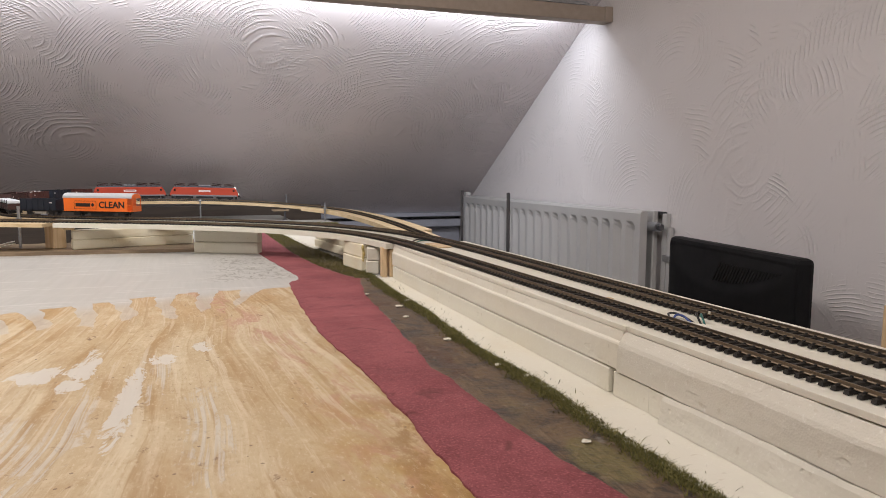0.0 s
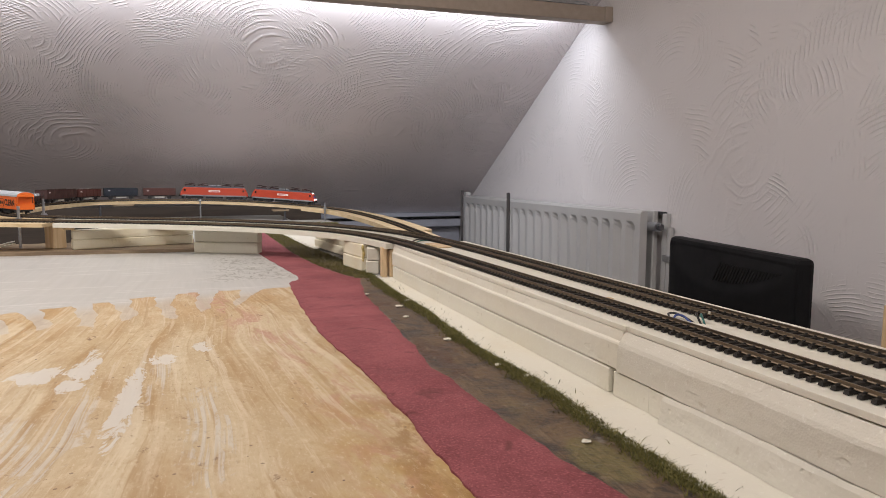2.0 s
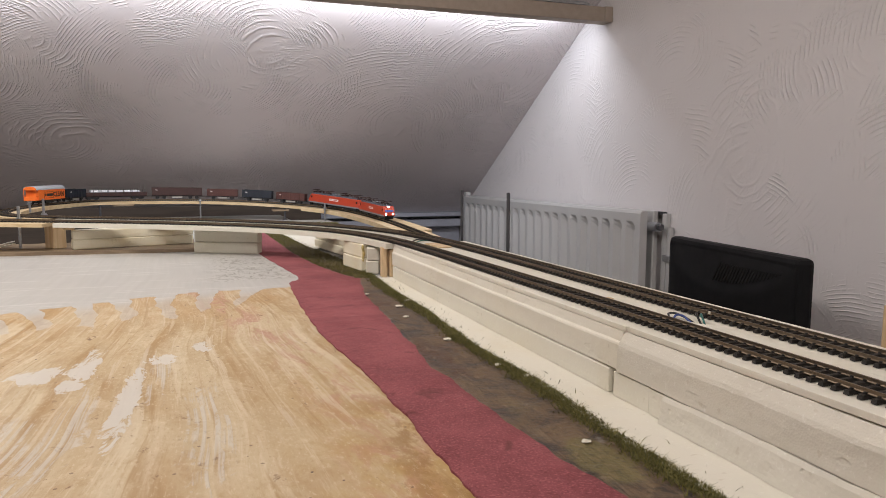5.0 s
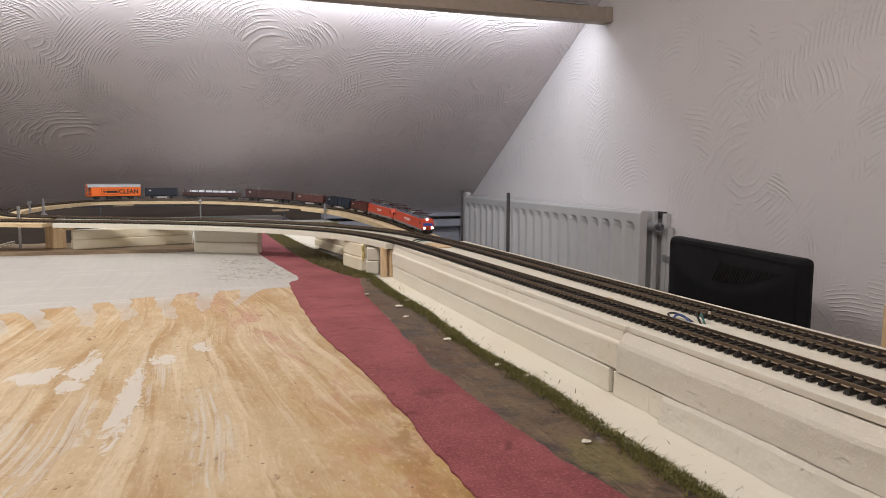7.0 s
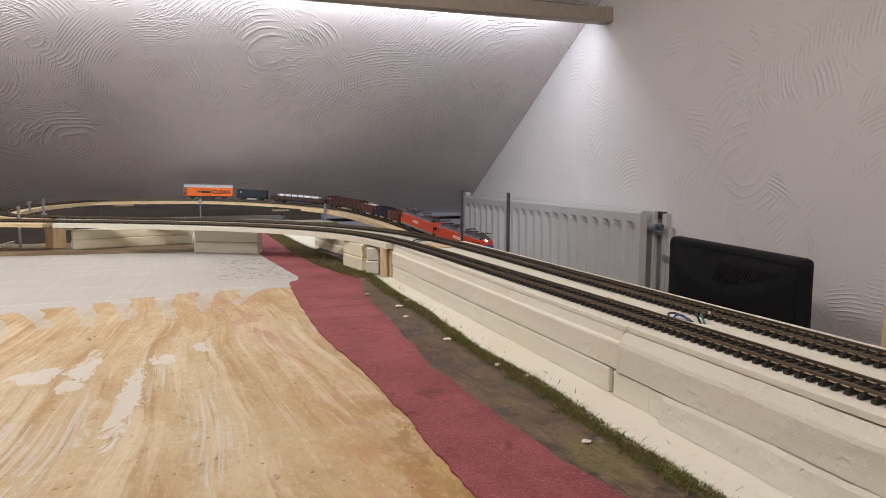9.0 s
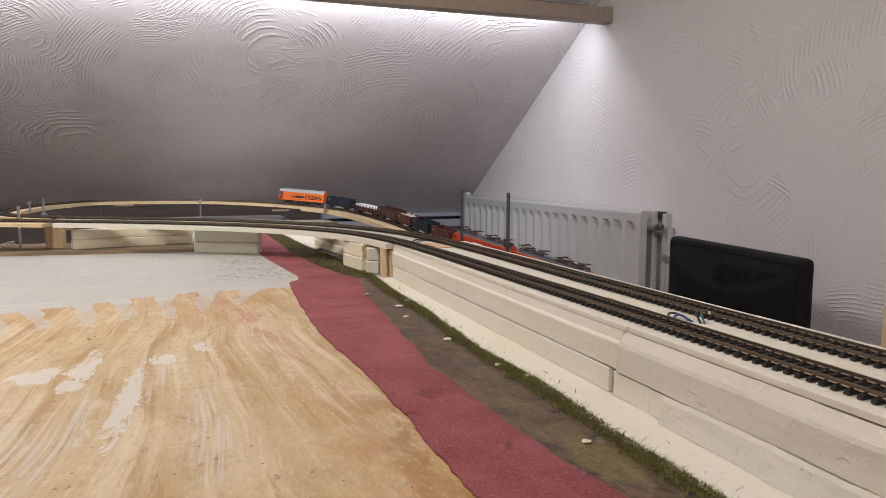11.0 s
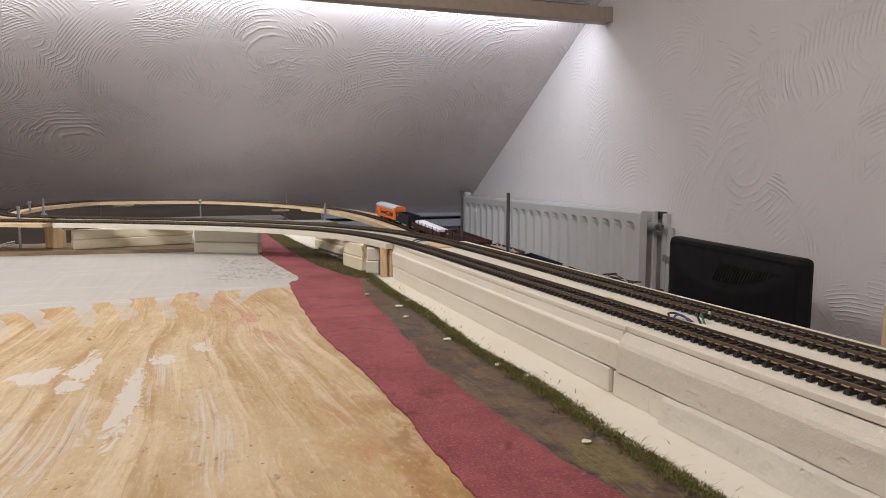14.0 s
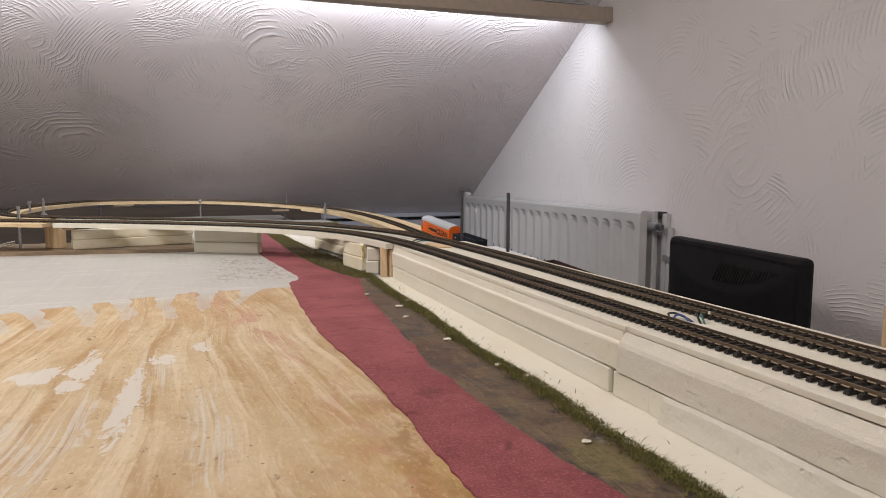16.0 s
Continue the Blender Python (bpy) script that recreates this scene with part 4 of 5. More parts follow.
# ---- supports of the curve ----
def turned_block(name, cx, cy, lx, ly, z0, z1, deg, mat, label, category, layers=1, amount=0.0007):
    t = thing(name, label, category, pose(cx, cy, 0, 0, 0, deg), "supports of the curve")
    h = (z1 - z0) / layers
    for i in range(layers):
        bm = bmesh.new()
        d = 0.0012 * ((i * 7) % 3 - 1)
        add_box(bm, -lx / 2 + d, lx / 2 + d, -ly / 2 + d, ly / 2, z0 + i * h, z0 + (i + 1) * h - 0.0004)
        bmesh.ops.bevel(bm, geom=bm.edges[:], offset=0.0015, segments=1, affect="EDGES")
        bmesh.ops.subdivide_edges(bm, edges=[e for e in bm.edges if e.calc_length() > 0.012], cuts=2, use_grid_fill=True)
        roughen(bm, 0.015, amount)
        part("layer", bm, mat, t)
    return t


turned_block("foam_pier", 0.0645, 1.4145, 0.130, 0.022, 0.7002, 0.7435, -28, FOAM, "two-layer white foam pier under the curved deck", "foam pier", 2)
turned_block("foam_wall", -0.112, 1.545, 0.225, 0.030, 0.7072, 0.7445, 14, FOAM_OLD, "low wall of stacked yellowish foam pieces", "foam wall", 2)
turned_block("timber_block", -0.254, 1.548, 0.026, 0.030, 0.7072, 0.7545, 40, PINE, "upright pale timber block under the deck", "timber block")
turned_block("timber_chip", -0.226, 1.520, 0.020, 0.016, 0.7450, 0.7500, 20, PINE, "small pale wood chip packing the deck", "wood chip")
turned_block("foam_pier", 0.262, 1.052, 0.020, 0.030, 0.7015, 0.7415, -15, FOAM, "narrow stacked white foam pier", "foam pier", 2)
turned_block("foam_pier", 0.2580, 1.112, 0.034, 0.080, 0.7015, 0.7440, 9, FOAM_OLD, "yellowed foam pier under the curved deck", "foam pier", 2)
turned_block("foam_pier", 0.262, 1.345, 0.030, 0.19, 0.7042, 0.7205, 7, FOAM_OLD, "yellowed foam slab under the curved deck", "foam pier", 1)
turned_block("foam_pier", 0.270, 1.345, 0.040, 0.20, 0.7208, 0.7420, 7, FOAM_OLD, "yellowed foam slab under the curved deck", "foam pier", 1)
turned_block("timber_stud", 0.2655, 1.000, 0.0075, 0.014, 0.7015, 0.7470, 0, PINE, "upright pale timber stud beside the embankment", "timber block")
turned_block("timber_stud", 0.2815, 0.998, 0.0185, 0.020, 0.7015, 0.7450, 0, PINE, "upright pale timber stud beside the embankment", "timber block")
turned_block("timber_block", 0.3265, 0.930, 0.019, 0.055, 0.7526, 0.7550, 4, PINE, "flat pale timber slip between the tracks", "timber block")
bm = bmesh.new()
add_box(bm, -0.40, 0.002, 1.452, 1.66, 0.7002, 0.7070)
bmesh.ops.subdivide_edges(bm, edges=bm.edges[:], cuts=14, use_grid_fill=True)
for v in bm.verts:
    v.co.y -= 0.125 * v.co.x if v.co.y < 1.5 else 0
roughen(bm, 0.03, 0.0009)
tagged(part("plank", bm, BATTEN), "weathered dark plank lying on the board", "plank")
tagged(part("plank", roughen(boxes((-0.75, -0.403, 1.50, 1.68, 0.7002, 0.7070)), 0.03, 0.0004), BATTEN), "weathered dark plank lying on the board", "plank")
for x, y, a in ((-0.355, 1.60, 10), (-0.345, 1.555, -20)):
    bm = boxes((-0.02, 0.02, -0.006, 0.006, 0, 0.002), bevel=0.0006)
    ob = tagged(part("foam_scrap", bm, FOAM), "flat white foam scrap on the plank", "foam scrap", "foam scraps")
    ob.matrix_basis = pose(x, y, 0.7085, 0, -14, a)
    ob.location.z = 0.7125
uprt = thing("upright_batten", "pale upright wooden batten beside the layout", "batten")
part("stick", boxes((0.515, 0.545, 0.375, 0.399, 0.0, 0.752), bevel=0.001), PINE, uprt)


glue = thing("glue_drip", "yellow dried glue drip beside the foam pier", "glue")
bm = bmesh.new()
for gz, gr in ((0.7385, 0.0032), (0.7335, 0.0024), (0.7285, 0.0030), (0.7235, 0.0019), (0.7185, 0.0015)):
    bmesh.ops.create_icosphere(bm, subdivisions=2, radius=gr * 0.95, matrix=Matrix.LocRotScale((0.2500 + 0.0008 * math.sin(gz * 900), 1.0685, gz), None, (0.8, 0.9, 1.5)))
part("drip", bm, GLUE, glue, smooth=True)


def wire(name, pts, r, mat, label):
    cu = bpy.data.curves.new(name, "CURVE")
    cu.dimensions, cu.bevel_depth, cu.bevel_resolution = "3D", r, 2
    sp = cu.splines.new("BEZIER")
    sp.bezier_points.add(len(pts) - 1)
    for b, p in zip(sp.bezier_points, pts):
        b.co, b.handle_left_type, b.handle_right_type = p, "AUTO", "AUTO"
    ob = new(name, cu)
    bpy.context.view_layer.update()
    me = bpy.data.meshes.new_from_object(ob.evaluated_get(bpy.context.evaluated_depsgraph_get()))
    bpy.data.objects.remove(ob)
    me.materials.append(mat)
    return tagged(new(name, me), label, "wire", "feed wires")


zd = 0.7530
wire("feed_wire", [(0.3160, 0.404, zd), (0.3185, 0.410, zd + 0.002), (0.3230, 0.414, zd + 0.003), (0.3265, 0.404, zd + 0.002), (0.3280, 0.394, zd - 0.001)], 0.0008, BLACK, "black feed wire looping between the tracks")
wire("feed_wire", [(0.3165, 0.400, zd), (0.3195, 0.405, zd + 0.002), (0.3240, 0.406, zd + 0.0032), (0.3272, 0.396, zd - 0.001)], 0.0008, WIRE_BLUE, "blue feed wire looping between the tracks")
wire("feed_wire", [(0.3295, 0.389, zd - 0.001), (0.3300, 0.393, zd + 0.003), (0.3335, 0.399, zd + 0.0045), (0.3370, 0.404, zd + 0.002)], 0.0008, BLACK, "black feed wire to the outer track")
wire("feed_wire", [(0.3305, 0.386, zd - 0.001), (0.3312, 0.390, zd + 0.0035), (0.3342, 0.395, zd + 0.005), (0.3375, 0.400, zd + 0.002)], 0.0007, WIRE_GREEN, "green feed wire to the outer track")
wire("feed_wire", [(0.302, 0.985, zd), (0.314, 0.995, zd + 0.003), (0.326, 1.010, zd + 0.001), (0.338, 1.02, zd)], 0.0010, BLACK, "black feed wire crossing between the tracks")
wire("feed_wire", [(0.304, 0.975, zd), (0.316, 0.984, zd + 0.002), (0.330, 0.998, zd + 0.001), (0.339, 1.005, zd)], 0.0007, WIRE_GREEN, "green feed wire crossing between the tracks")


# ---- tracks ----
def sleeper_mesh():
    bm = bmesh.new()
    add_box(bm, -0.0131, 0.0131, -0.00155, 0.00155, -0.0048, -0.0026)
    for v in bm.verts:
        if v.co.z > -0.003:
            v.co.x *= 0.96
            v.co.y *= 0.86
    for s in (-1, 1):
        add_box(bm, s * 0.0086 - 0.0014, s * 0.0086 + 0.0014, -0.0008, 0.0008, -0.0027, -0.0017)
    me = bpy.data.meshes.new("sleeper")
    bm.to_mesh(me)
    bm.free()
    me.materials.append(SLEEPER)
    return me


SLEEPER_MESH = sleeper_mesh()
RAIL_PROFILE = [(-0.0008, -0.0026), (0.0008, -0.0026), (0.0008, -0.0022), (0.0004, -0.0018), (0.0004, -0.0009), (0.00055, -0.0007), (0.00055, 0.0), (-0.00055, 0.0), (-0.00055, -0.0007), (-0.0004, -0.0009), (-0.0004, -0.0018), (-0.0008, -0.0022)]


def track(line, label, single):
    """Rails and sleepers along a line; single(p) tells where sleepers are objects of their own."""
    t = thing("railway_track", label, "model railway track", group="tracks of the layout")
    for s in (-1, 1):
        part("rail", sweep(line[::2], [(o + s * 0.00855, z) for o, z in RAIL_PROFILE]), RAIL, t)
    k = np.concatenate(([0], np.cumsum(np.linalg.norm(np.diff(line, axis=0), axis=1))))
    base = np.array([v.co[:] for v in SLEEPER_MESH.vertices])
    faces = [tuple(f.vertices) for f in SLEEPER_MESH.polygons]
    vs, fs = [], []
    for s in np.arange(0.01, k[-1] - 0.01, 0.0072):
        p = np.array([np.interp(s, k, line[:, i]) for i in range(3)])
        q = np.array([np.interp(s + 0.004, k, line[:, i]) for i in range(3)])
        a = math.atan2(q[1] - p[1], q[0] - p[0]) - math.pi / 2
        m = Matrix.Translation(p) @ Euler((0, 0, a)).to_matrix().to_4x4()
        if single(p):
            shared("sleeper", SLEEPER_MESH, t, m)
        else:
            n = len(vs)
            r = np.array(m.to_3x3())
            vs += (base @ r.T + p).tolist()
            fs += [tuple(n + i for i in f) for f in faces]
    me = bpy.data.meshes.new("sleeper_run")
    me.from_pydata(vs, [], fs)
    me.materials.append(SLEEPER)
    ob = new("sleeper_run", me)
    ob.parent = t
    tagged(ob, kind="stuff")
    return t


# ---- the train ----
def wheels(parent, xs, r=0.0055):
    for x in xs:
        bm = rods(((x, -0.0093, r), (x, -0.0075, r), r), ((x, 0.0075, r), (x, 0.0093, r), r), ((x, -0.0075, r), (x, 0.0075, r), 0.001), n=16)
        part("wheelset", bm, DARK_STEEL, parent)


def couplings(t, L):
    for s in (-1, 1):
        part("coupling", boxes((s * (L / 2 - 0.006) - 0.010, s * (L / 2 - 0.006) + 0.010, -0.002, 0.002, 0.0085, 0.011)), BLACK, t)


def loco(label, lit):
    L, w = 0.216, 0.0168
    t = thing("locomotive", label, "locomotive", group="vehicles of the train")
    h = L / 2 - 0.004
    # body with sloping cab fronts
    bm = bmesh.new()
    prof = [(-h, 0.012), (-h, 0.021), (-h + 0.010, 0.0390), (h - 0.010, 0.0390), (h, 0.021), (h, 0.012)]
    sec = [(-w, 1.0), (w, 1.0)]
    va = [[bm.verts.new((x, y, z)) for x, z in prof] for y in (-w, w)]
    n = len(prof)
    bm.faces.new(va[0])
    bm.faces.new(va[1][::-1])
    for i in range(n):
        bm.faces.new((va[0][i], va[1][i], va[1][(i + 1) % n], va[0][(i + 1) % n]))
    bmesh.ops.recalc_face_normals(bm, faces=bm.faces)
    bmesh.ops.bevel(bm, geom=bm.edges[:], offset=0.0016, segments=2, affect="EDGES", profile=0.5)
    part("body", bm, LOCO_RED, t)
    part("sill", boxes((-h + 0.004, h - 0.004, -w - 0.0003, w + 0.0003, 0.0105, 0.0150), bevel=0.0004), LOCO_SILL, t, "grey lower sill")
    bm = bmesh.new()
    add_box(bm, -h + 0.014, h - 0.014, -w + 0.002, w - 0.002, 0.0385, 0.0430)
    for v in bm.verts:
        if v.co.z > 0.041:
            v.co.y *= 0.80
    roof = part("roof", bm, LOCO_GREY, t, "dark grey roof")
    for x in (-0.012, 0.0, 0.012):
        part("roof_box", boxes((x - 0.0045, x + 0.0045, -0.007, 0.007, 0.0430, 0.0470), bevel=0.0006), STEEL, roof)
    for x0, d in ((-0.076, 1), (-0.036, -1), (0.036, 1), (0.076, -1)):
        p = boxes((x0 - 0.016, x0 + 0.016, -0.0095, -0.0080, 0.0445, 0.0460), (x0 - 0.016, x0 + 0.016, 0.0080, 0.0095, 0.0445, 0.0460))
        for y in (-0.0075, 0.0075):
            add_rod(p, (x0 - 0.014 * d, y * 0.6, 0.0460), (x0 + 0.016 * d, y, 0.0490), 0.0009, 6)
            add_rod(p, (x0 + 0.016 * d, y, 0.0490), (x0 - 0.010 * d, y, 0.0515), 0.0008, 6)
        add_box(p, x0 - 0.011 * d - 0.0016, x0 - 0.011 * d + 0.0016, -0.014, 0.014, 0.0510, 0.0524)
        add_box(p, x0 - 0.006 * d - 0.0010, x0 - 0.006 * d + 0.0010, -0.012, 0.012, 0.0510, 0.0522)
        for y in (-0.007, 0.007):
            for x in (-0.013, 0.013):
                add_rod(p, (x0 + x, y, 0.0425), (x0 + x, y, 0.0446), 0.0013, 6)
        part("pantograph", p, DARK_BROWN, roof, "folded dark pantograph")
    for s in (-1, 1):
        bm = bmesh.new()
        q = [(s * (h + 0.0004 - 0.0012), 0.0230), (s * (h + 0.0004 - 0.0085), 0.0350)]
        vs = [bm.verts.new((x, y, z)) for x, z in q for y in (-w + 0.004, w - 0.004)]
        vb = [bm.verts.new((x - s * 0.002, y, z - 0.001)) for x, z in q for y in (-w + 0.004, w - 0.004)]
        bm.faces.new((vs[0], vs[1], vs[3], vs[2]))
        bm.faces.new((vb[0], vb[1], vb[3], vb[2]))
        for a, b in ((0, 1), (1, 3), (3, 2), (2, 0)):
            bm.faces.new((vs[a], vs[b], vb[b], vb[a]))
        bmesh.ops.recalc_face_normals(bm, faces=bm.faces)
        part("windscreen", bm, CAB_LIT if (lit and s > 0) else GLASS_DARK, t)
        for y in (-1, 1):
            part("cab_window", boxes((s * (h - 0.014) - 0.0025, s * (h - 0.014) + 0.0025, y * w - 0.0005, y * w + 0.0005, 0.0265, 0.0325)), GLASS_DARK, t)
            part("buffer", rods(((s * h, y * 0.0095, 0.0125), (s * (h + 0.0045), y * 0.0095, 0.0125), 0.0022), n=12), BLACK, t)
            part("headlight", rods(((s * (h - 0.0008), y * 0.0105, 0.0175), (s * (h + 0.0005), y * 0.0105, 0.0175), 0.0026), n=14), LIT if (lit and s > 0) else STEEL, t)
        part("headlight", rods(((s * (h - 0.0115), 0, 0.0375), (s * (h - 0.0078), 0, 0.0370), 0.0022), n=14), LIT if (lit and s > 0) else STEEL, t)
        b = part("bogie", boxes((s * 0.062 - 0.026, s * 0.062 + 0.026, -0.0125, 0.0125, 0.0035, 0.0105), bevel=0.0008), BLACK, t)
        wheels(b, (s * 0.062 - 0.016, s * 0.062 + 0.016), 0.0068)
        part("snow_plough", boxes((s * (h - 0.006) - 0.003, s * (h - 0.006) + 0.003, -0.013, 0.013, 0.0025, 0.0105)), BLACK, t)
    part("equipment_box", boxes((-0.026, 0.026, -0.012, 0.012, 0.0045, 0.0105), bevel=0.0008), BLACK, t)
    for y in (-1, 1):
        pl = part("name_panel", boxes((-0.018, 0.018, y * w - 0.0004, y * w + 0.0004, 0.0245, 0.0305)), PALE, t, "pale panel with unreadable printing")
        part("print_bar", boxes((-0.014, 0.014, y * (w + 0.0002) - 0.0004, y * (w + 0.0002) + 0.0004, 0.0266, 0.0284)), LOCO_RED, pl)
    couplings(t, L)
    return t, L


def gondola(L, height, mat, label, load=False):
    t = thing("goods_wagon", label, "goods wagon", group="vehicles of the train")
    w, h, z0 = 0.0155, L / 2 - 0.005, 0.0125
    bm = boxes((-h, h, -w, w, z0, z0 + 0.002))
    for s in (-1, 1):
        add_box(bm, -h, h, s * w - 0.0006, s * w + 0.0006, z0, height)
        add_box(bm, s * h - 0.0006, s * h + 0.0006, -w, w, z0, height)
    part("body", bm, mat, t)
    n = max(5, int(L / 0.017))
    for i in range(n + 1):
        x = -h + 0.002 + (2 * h - 0.004) * i / n
        for s in (-1, 1):
            part("rib", boxes((x - 0.0007, x + 0.0007, s * (w + 0.0011) - 0.0006, s * (w + 0.0011) + 0.0006, z0, height - 0.001)), mat, t)
    for s in (-1, 1):
        part("top_rim", boxes((-h - 0.0006, h + 0.0006, s * w - 0.0011, s * w + 0.0011, height, height + 0.0012)), mat, t)
        part("data_print", boxes((-h + 0.010, -h + 0.017, s * (w + 0.0007) - 0.0002, s * (w + 0.0007) + 0.0002, height - 0.008, height - 0.0055)), PALE, t)
    part("underframe", boxes((-h, h, -0.012, 0.012, 0.0092, z0)), BLACK, t)
    part("brake_gear", boxes((-0.015, 0.015, -0.011, 0.011, 0.0045, 0.0092)), SCRAP, t)
    ax = (-h + 0.018, h - 0.018) if L < 0.13 else (-h + 0.016, -h + 0.036, h - 0.036, h - 0.016)
    wheels(t, ax)
    for x in ax:
        part("axle_guard", boxes((x - 0.005, x + 0.005, -0.0125, -0.0105, 0.0035, 0.0105), (x - 0.005, x + 0.005, 0.0105, 0.0125, 0.0035, 0.0105)), BLACK, t)
    if load:
        rnd = random.Random(9)
        bm = bmesh.new()
        for i in range(40):
            c = Vector((rnd.uniform(-h + 0.006, h - 0.006), rnd.uniform(-w + 0.003, w - 0.003), height - 0.003 + rnd.uniform(-0.002, 0.003)))
            add_box(bm, -0.003, 0.003, -0.0015, 0.0015, -0.0012, 0.0012, m=Matrix.Translation(c) @ Euler((rnd.uniform(-1, 1), rnd.uniform(-1, 1), rnd.uniform(0, 3))).to_matrix().to_4x4())
        add_box(bm, -h + 0.002, h - 0.002, -w + 0.001, w - 0.001, z0 + 0.002, height - 0.0035)
        part("scrap_load", bm, SCRAP, t, "heap of pale grey scrap")
    couplings(t, L)
    return t, L


def flat_wagon(L, label):
    t = thing("flat_wagon", label, "flat wagon", group="vehicles of the train")
    h, w = L / 2 - 0.005, 0.0155
    part("deck", boxes((-h, h, -w, w, 0.0115, 0.0145), bevel=0.0004), DARK_BROWN, t)
    for s in (-1, 1):
        part("side_board", boxes((-h, h, s * w - 0.0006, s * w + 0.0006, 0.0145, 0.0225)), DARK_BROWN, t)
        part("end_board", boxes((s * h - 0.0006, s * h + 0.0006, -w, w, 0.0145, 0.0225)), DARK_BROWN, t)
        for i in range(9):
            x = -h + 0.006 + (2 * h - 0.012) * i / 8
            part("stake", boxes((x - 0.0006, x + 0.0006, s * (w + 0.001) - 0.0005, s * (w + 0.001) + 0.0005, 0.0115, 0.0315)), BLACK, t)
    part("packing", boxes((-h + 0.020, h - 0.020, -0.010, 0.010, 0.0145, 0.0230)), DARK_BROWN, t)
    for i in range(6):
        x = (i - 2.5) * 0.0235
        part("white_bundle", boxes((x - 0.0106, x + 0.0106, -0.0128, 0.0128, 0.0230, 0.0292), bevel=0.0010), LOAD_WHITE, t, "glossy white wrapped bundle")
    part("underframe", boxes((-h, h, -0.011, 0.011, 0.0085, 0.0115)), BLACK, t)
    ax = (-h + 0.016, -h + 0.036, h - 0.036, h - 0.016)
    wheels(t, ax)
    for s in (-1, 1):
        part("bogie", boxes((s * (h - 0.026) - 0.017, s * (h - 0.026) + 0.017, -0.0122, 0.0122, 0.0035, 0.0085)), BLACK, t)
    couplings(t, L)
    return t, L


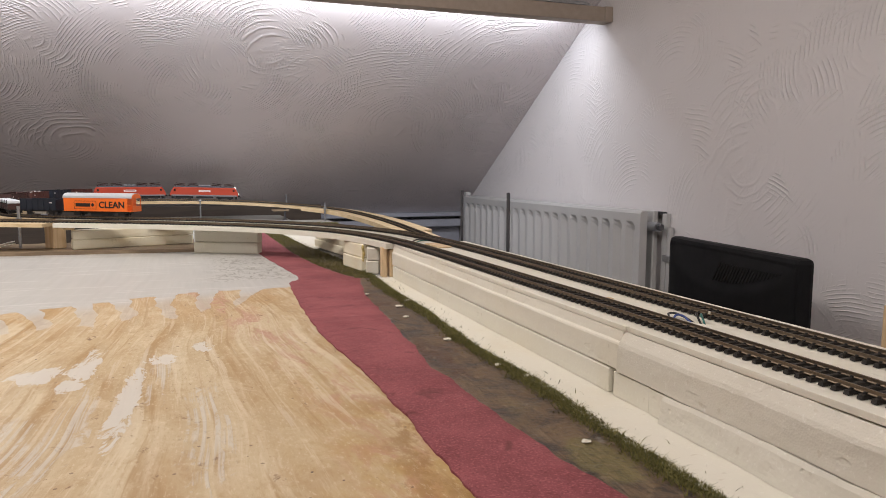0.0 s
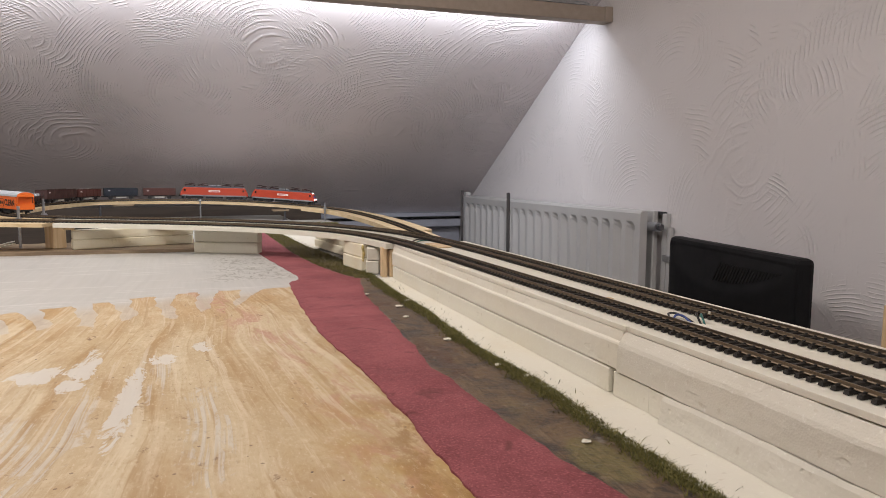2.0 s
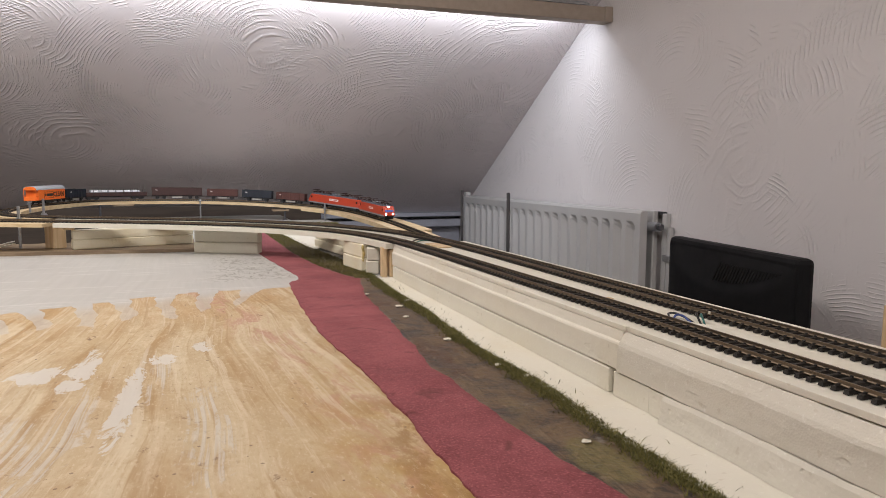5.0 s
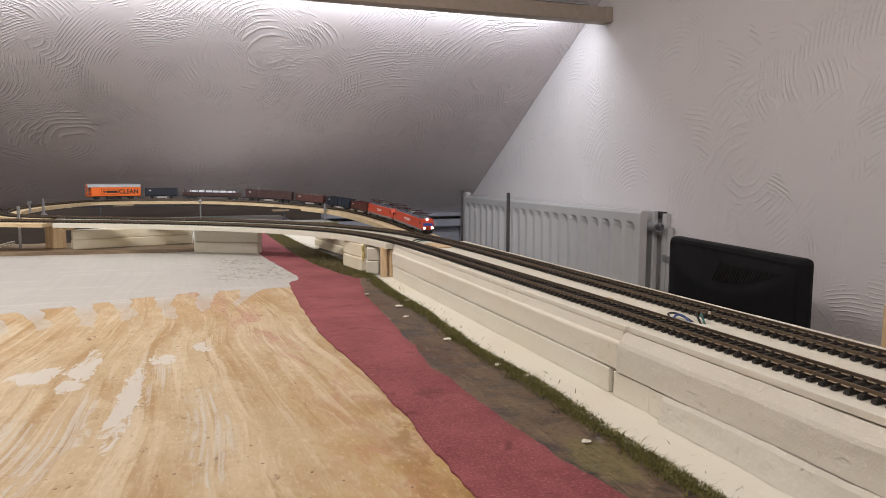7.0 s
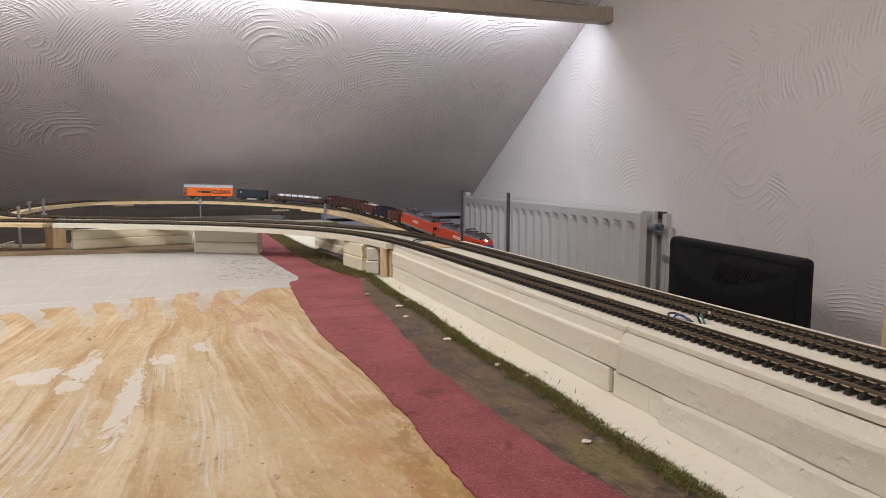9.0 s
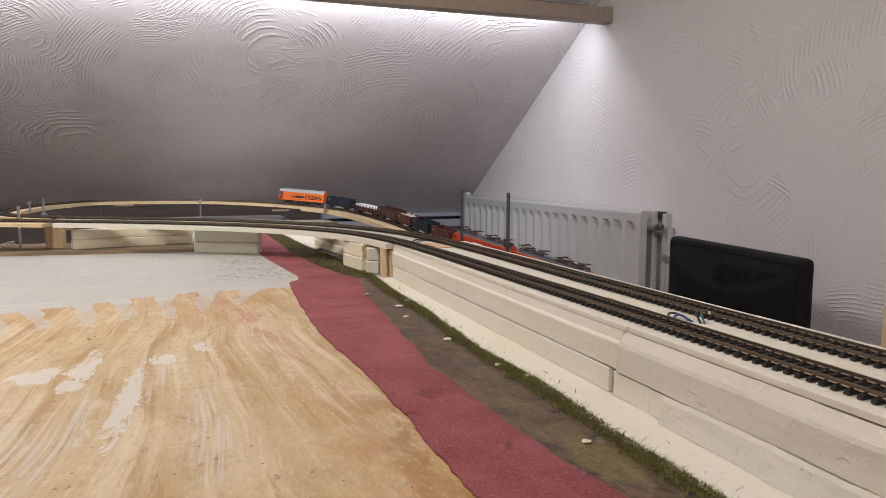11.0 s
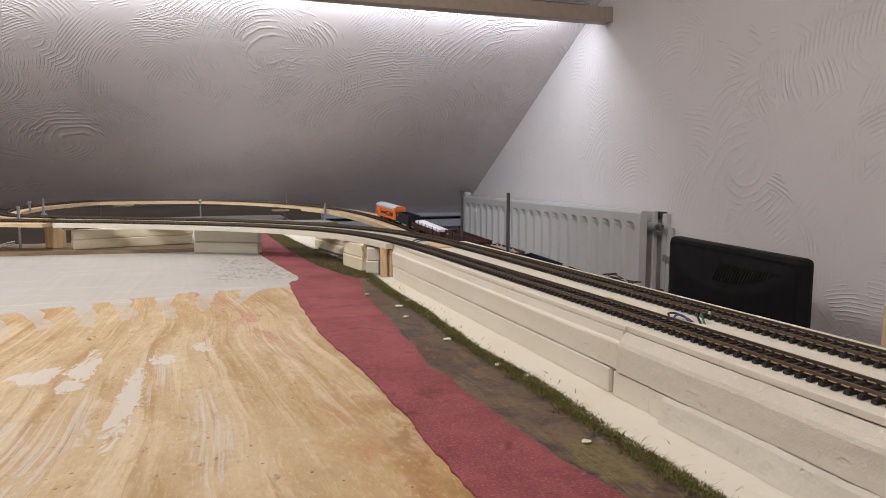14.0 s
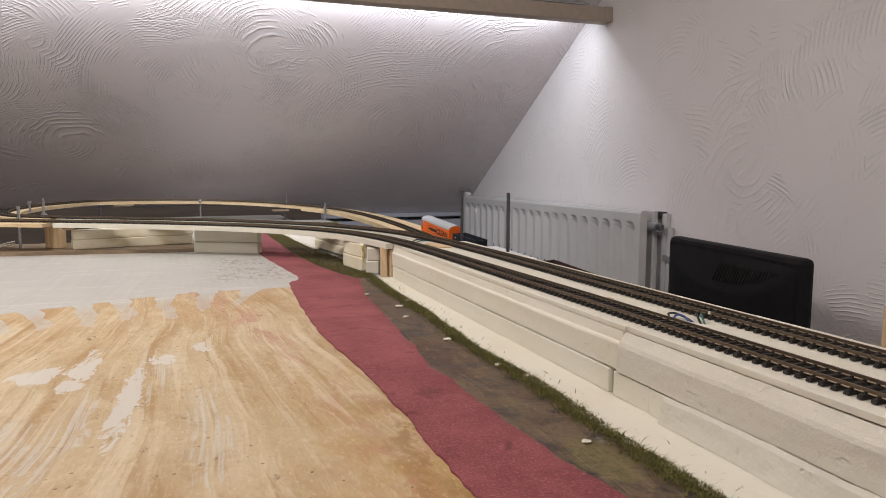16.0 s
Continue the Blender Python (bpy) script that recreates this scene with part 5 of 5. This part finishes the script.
def clean_wagon():
    L, w = 0.160, 0.0165
    t = thing("cleaning_wagon", "orange track cleaning wagon with pale rounded roof", "goods wagon", group="vehicles of the train")
    h, b = L / 2 - 0.004, -L / 2 + 0.016
    part("body", boxes((b, h, -w, w, 0.0115, 0.0390), bevel=0.0008), ORANGE, t)
    bm, n = bmesh.new(), 10
    rows = []
    for x in (b - 0.010, h + 0.001):
        rows.append([bm.verts.new((x, (w + 0.0008) * -math.cos(math.pi * i / n), 0.0387 + 0.0100 * math.sin(math.pi * i / n) ** 0.8)) for i in range(n + 1)])
    for i in range(n):
        bm.faces.new((rows[0][i], rows[1][i], rows[1][i + 1], rows[0][i + 1]))
    for r in rows:
        bm.faces.new(r)
    bm.faces.new((rows[0][0], rows[0][n], rows[1][n], rows[1][0]))
    bmesh.ops.recalc_face_normals(bm, faces=bm.faces)
    part("roof", bm, ROOF_WHITE, t, "pale grey rounded roof")
    for x, nm in ((h + 0.0008, "front_gable"), (b - 0.0102, "rear_gable")):
        bm = bmesh.new()
        vs = [[bm.verts.new((x + d, (w + 0.0004) * -math.cos(math.pi * i / n), 0.0383 + 0.0097 * math.sin(math.pi * i / n) ** 0.8)) for i in range(n + 1)] for d in (0, 0.0006)]
        bm.faces.new(vs[0])
        bm.faces.new(vs[1])
        for i in range(n + 1):
            j = (i + 1) % (n + 1)
            bm.faces.new((vs[0][i], vs[0][j], vs[1][j], vs[1][i]))
        bmesh.ops.recalc_face_normals(bm, faces=bm.faces)
        part(nm, bm, ORANGE, t)
    # end platform with its railing
    part("platform", boxes((b - 0.011, b, -w, w, 0.0115, 0.0135)), ORANGE, t)
    bm = bmesh.new()
    for y in (-w + 0.001, w - 0.001):
        add_box(bm, b - 0.0108, b - 0.0096, y - 0.0006, y + 0.0006, 0.0135, 0.0385)
        add_box(bm, b - 0.0108, b, y - 0.0006, y + 0.0006, 0.0235, 0.0248)
    add_box(bm, b - 0.0108, b - 0.0098, -w, w, 0.0135, 0.0225)
    part("railing", bm, ORANGE, t)
    part("underframe", boxes((-h, h, -0.012, 0.012, 0.0085, 0.0115)), BLACK, t)
    part("cleaning_unit", boxes((-0.020, 0.020, -0.0125, 0.0125, 0.0025, 0.0085), bevel=0.0006), BLACK, t)
    ax = (b + 0.016, h - 0.026)
    wheels(t, ax)
    for x in ax:
        part("axle_guard", boxes((x - 0.007, x + 0.007, -0.0128, -0.0105, 0.0035, 0.0105), (x - 0.007, x + 0.007, 0.0105, 0.0128, 0.0035, 0.0105)), BLACK, t)
    word = lettering("CLEAN", 0.0180, 0.0002)
    for s in (-1, 1):
        ob = new("lettering", word)
        ob.parent = t
        tagged(ob, "black capital letters")
        ob.matrix_local = pose(0.041 if s < 0 else -0.030, s * (w + 0.0003), 0.0245, 0, 0, 180 if s > 0 else 0)
        c = -0.012 if s < 0 else 0.028
        bm = bmesh.new()
        for z in (0.0165, 0.0325):
            add_box(bm, c - 0.024, c + 0.024, s * (w + 0.0002) - 0.0003, s * (w + 0.0002) + 0.0003, z - 0.0003, z + 0.0003)
        for x in (c - 0.024, c + 0.024):
            add_box(bm, x - 0.0003, x + 0.0003, s * (w + 0.0002) - 0.0003, s * (w + 0.0002) + 0.0003, 0.0165, 0.0325)
        part("logo_frame", bm, LETTER, t)
        bm = boxes((c - 0.011, c + 0.021, s * (w + 0.0002) - 0.0003, s * (w + 0.0002) + 0.0003, 0.0212, 0.0280), bevel=0.0002)
        part("logo_bar", bm, LETTER, t, "plain dark shape of a logo")
        bm = bmesh.new()
        add_box(bm, -0.0028, 0.0028, -0.0003, 0.0003, -0.0028, 0.0028, m=Matrix.Translation((c - 0.0165, s * (w + 0.0002), 0.0248)) @ Euler((0, math.pi / 4, 0)).to_matrix().to_4x4())
        part("logo_mark", bm, LETTER, t)
    return t, L


# in running order, the leading engine first
BUILT = [loco("leading red electric locomotive with lit headlights", True), loco("second red electric locomotive with dark roof", False),
         gondola(0.104, 0.0335, BROWN, "short oxide-brown open goods wagon"), gondola(0.104, 0.0345, NAVY, "short blue-black open goods wagon"),
         gondola(0.104, 0.0335, BROWN, "short brown open goods wagon with scrap", True), gondola(0.160, 0.0360, DARK_BROWN, "long dark brown open goods wagon"),
         flat_wagon(0.190, "dark flat wagon with glossy white bundles"), gondola(0.104, 0.0345, NAVY, "short black open goods wagon"), clean_wagon()]
CONSIST, place = [], 0.0
for ob, length in BUILT:
    CONSIST.append((ob, place + length / 2, length))
    place += length + 0.008

# where the leading buffers are on the line, in metres, at each time
NOSE = [(0, 3.781), (0.5, 3.844), (1, 3.907), (1.5, 3.971), (2, 4.036), (2.5, 4.101), (3, 4.166), (3.5, 4.236), (4, 4.306), (5, 4.453), (6, 4.600), (6.5, 4.672), (7, 4.744), (7.5, 4.814), (8, 4.883),
        (8.5, 4.953), (9, 5.026), (10, 5.177), (11, 5.334), (11.5, 5.413), (12, 5.491), (12.5, 5.566), (13, 5.642), (13.5, 5.724), (14, 5.801), (14.5, 5.880), (15, 5.964), (15.5, 6.058), (16, 6.148)]

track(inner, "inner curved track with dark sleepers on the deck", lambda p: 0.15 < p[1] < 0.95 and p[0] > 0.25)
track(train_line, "outer track spiralling round the loop and down", lambda p: 0.18 < p[1] < 0.95 and 0.3 < p[0] < 0.4)


def motions():
    """The train runs round the loop and down behind the outer track."""
    for ob, back, length in CONSIST:
        rows = []
        for i in range(81):
            t = i * 0.2
            s = np.interp(t, *zip(*NOSE)) - back
            a, b = along(train_line, s - length * 0.33), along(train_line, s + length * 0.33)
            c, d = (a + b) / 2, b - a
            rows.append((t, pose(*c, 0, -math.degrees(math.atan2(d[2], math.hypot(d[0], d[1]))), math.degrees(math.atan2(d[1], d[0])))))
        walk(ob, rows)


motions()
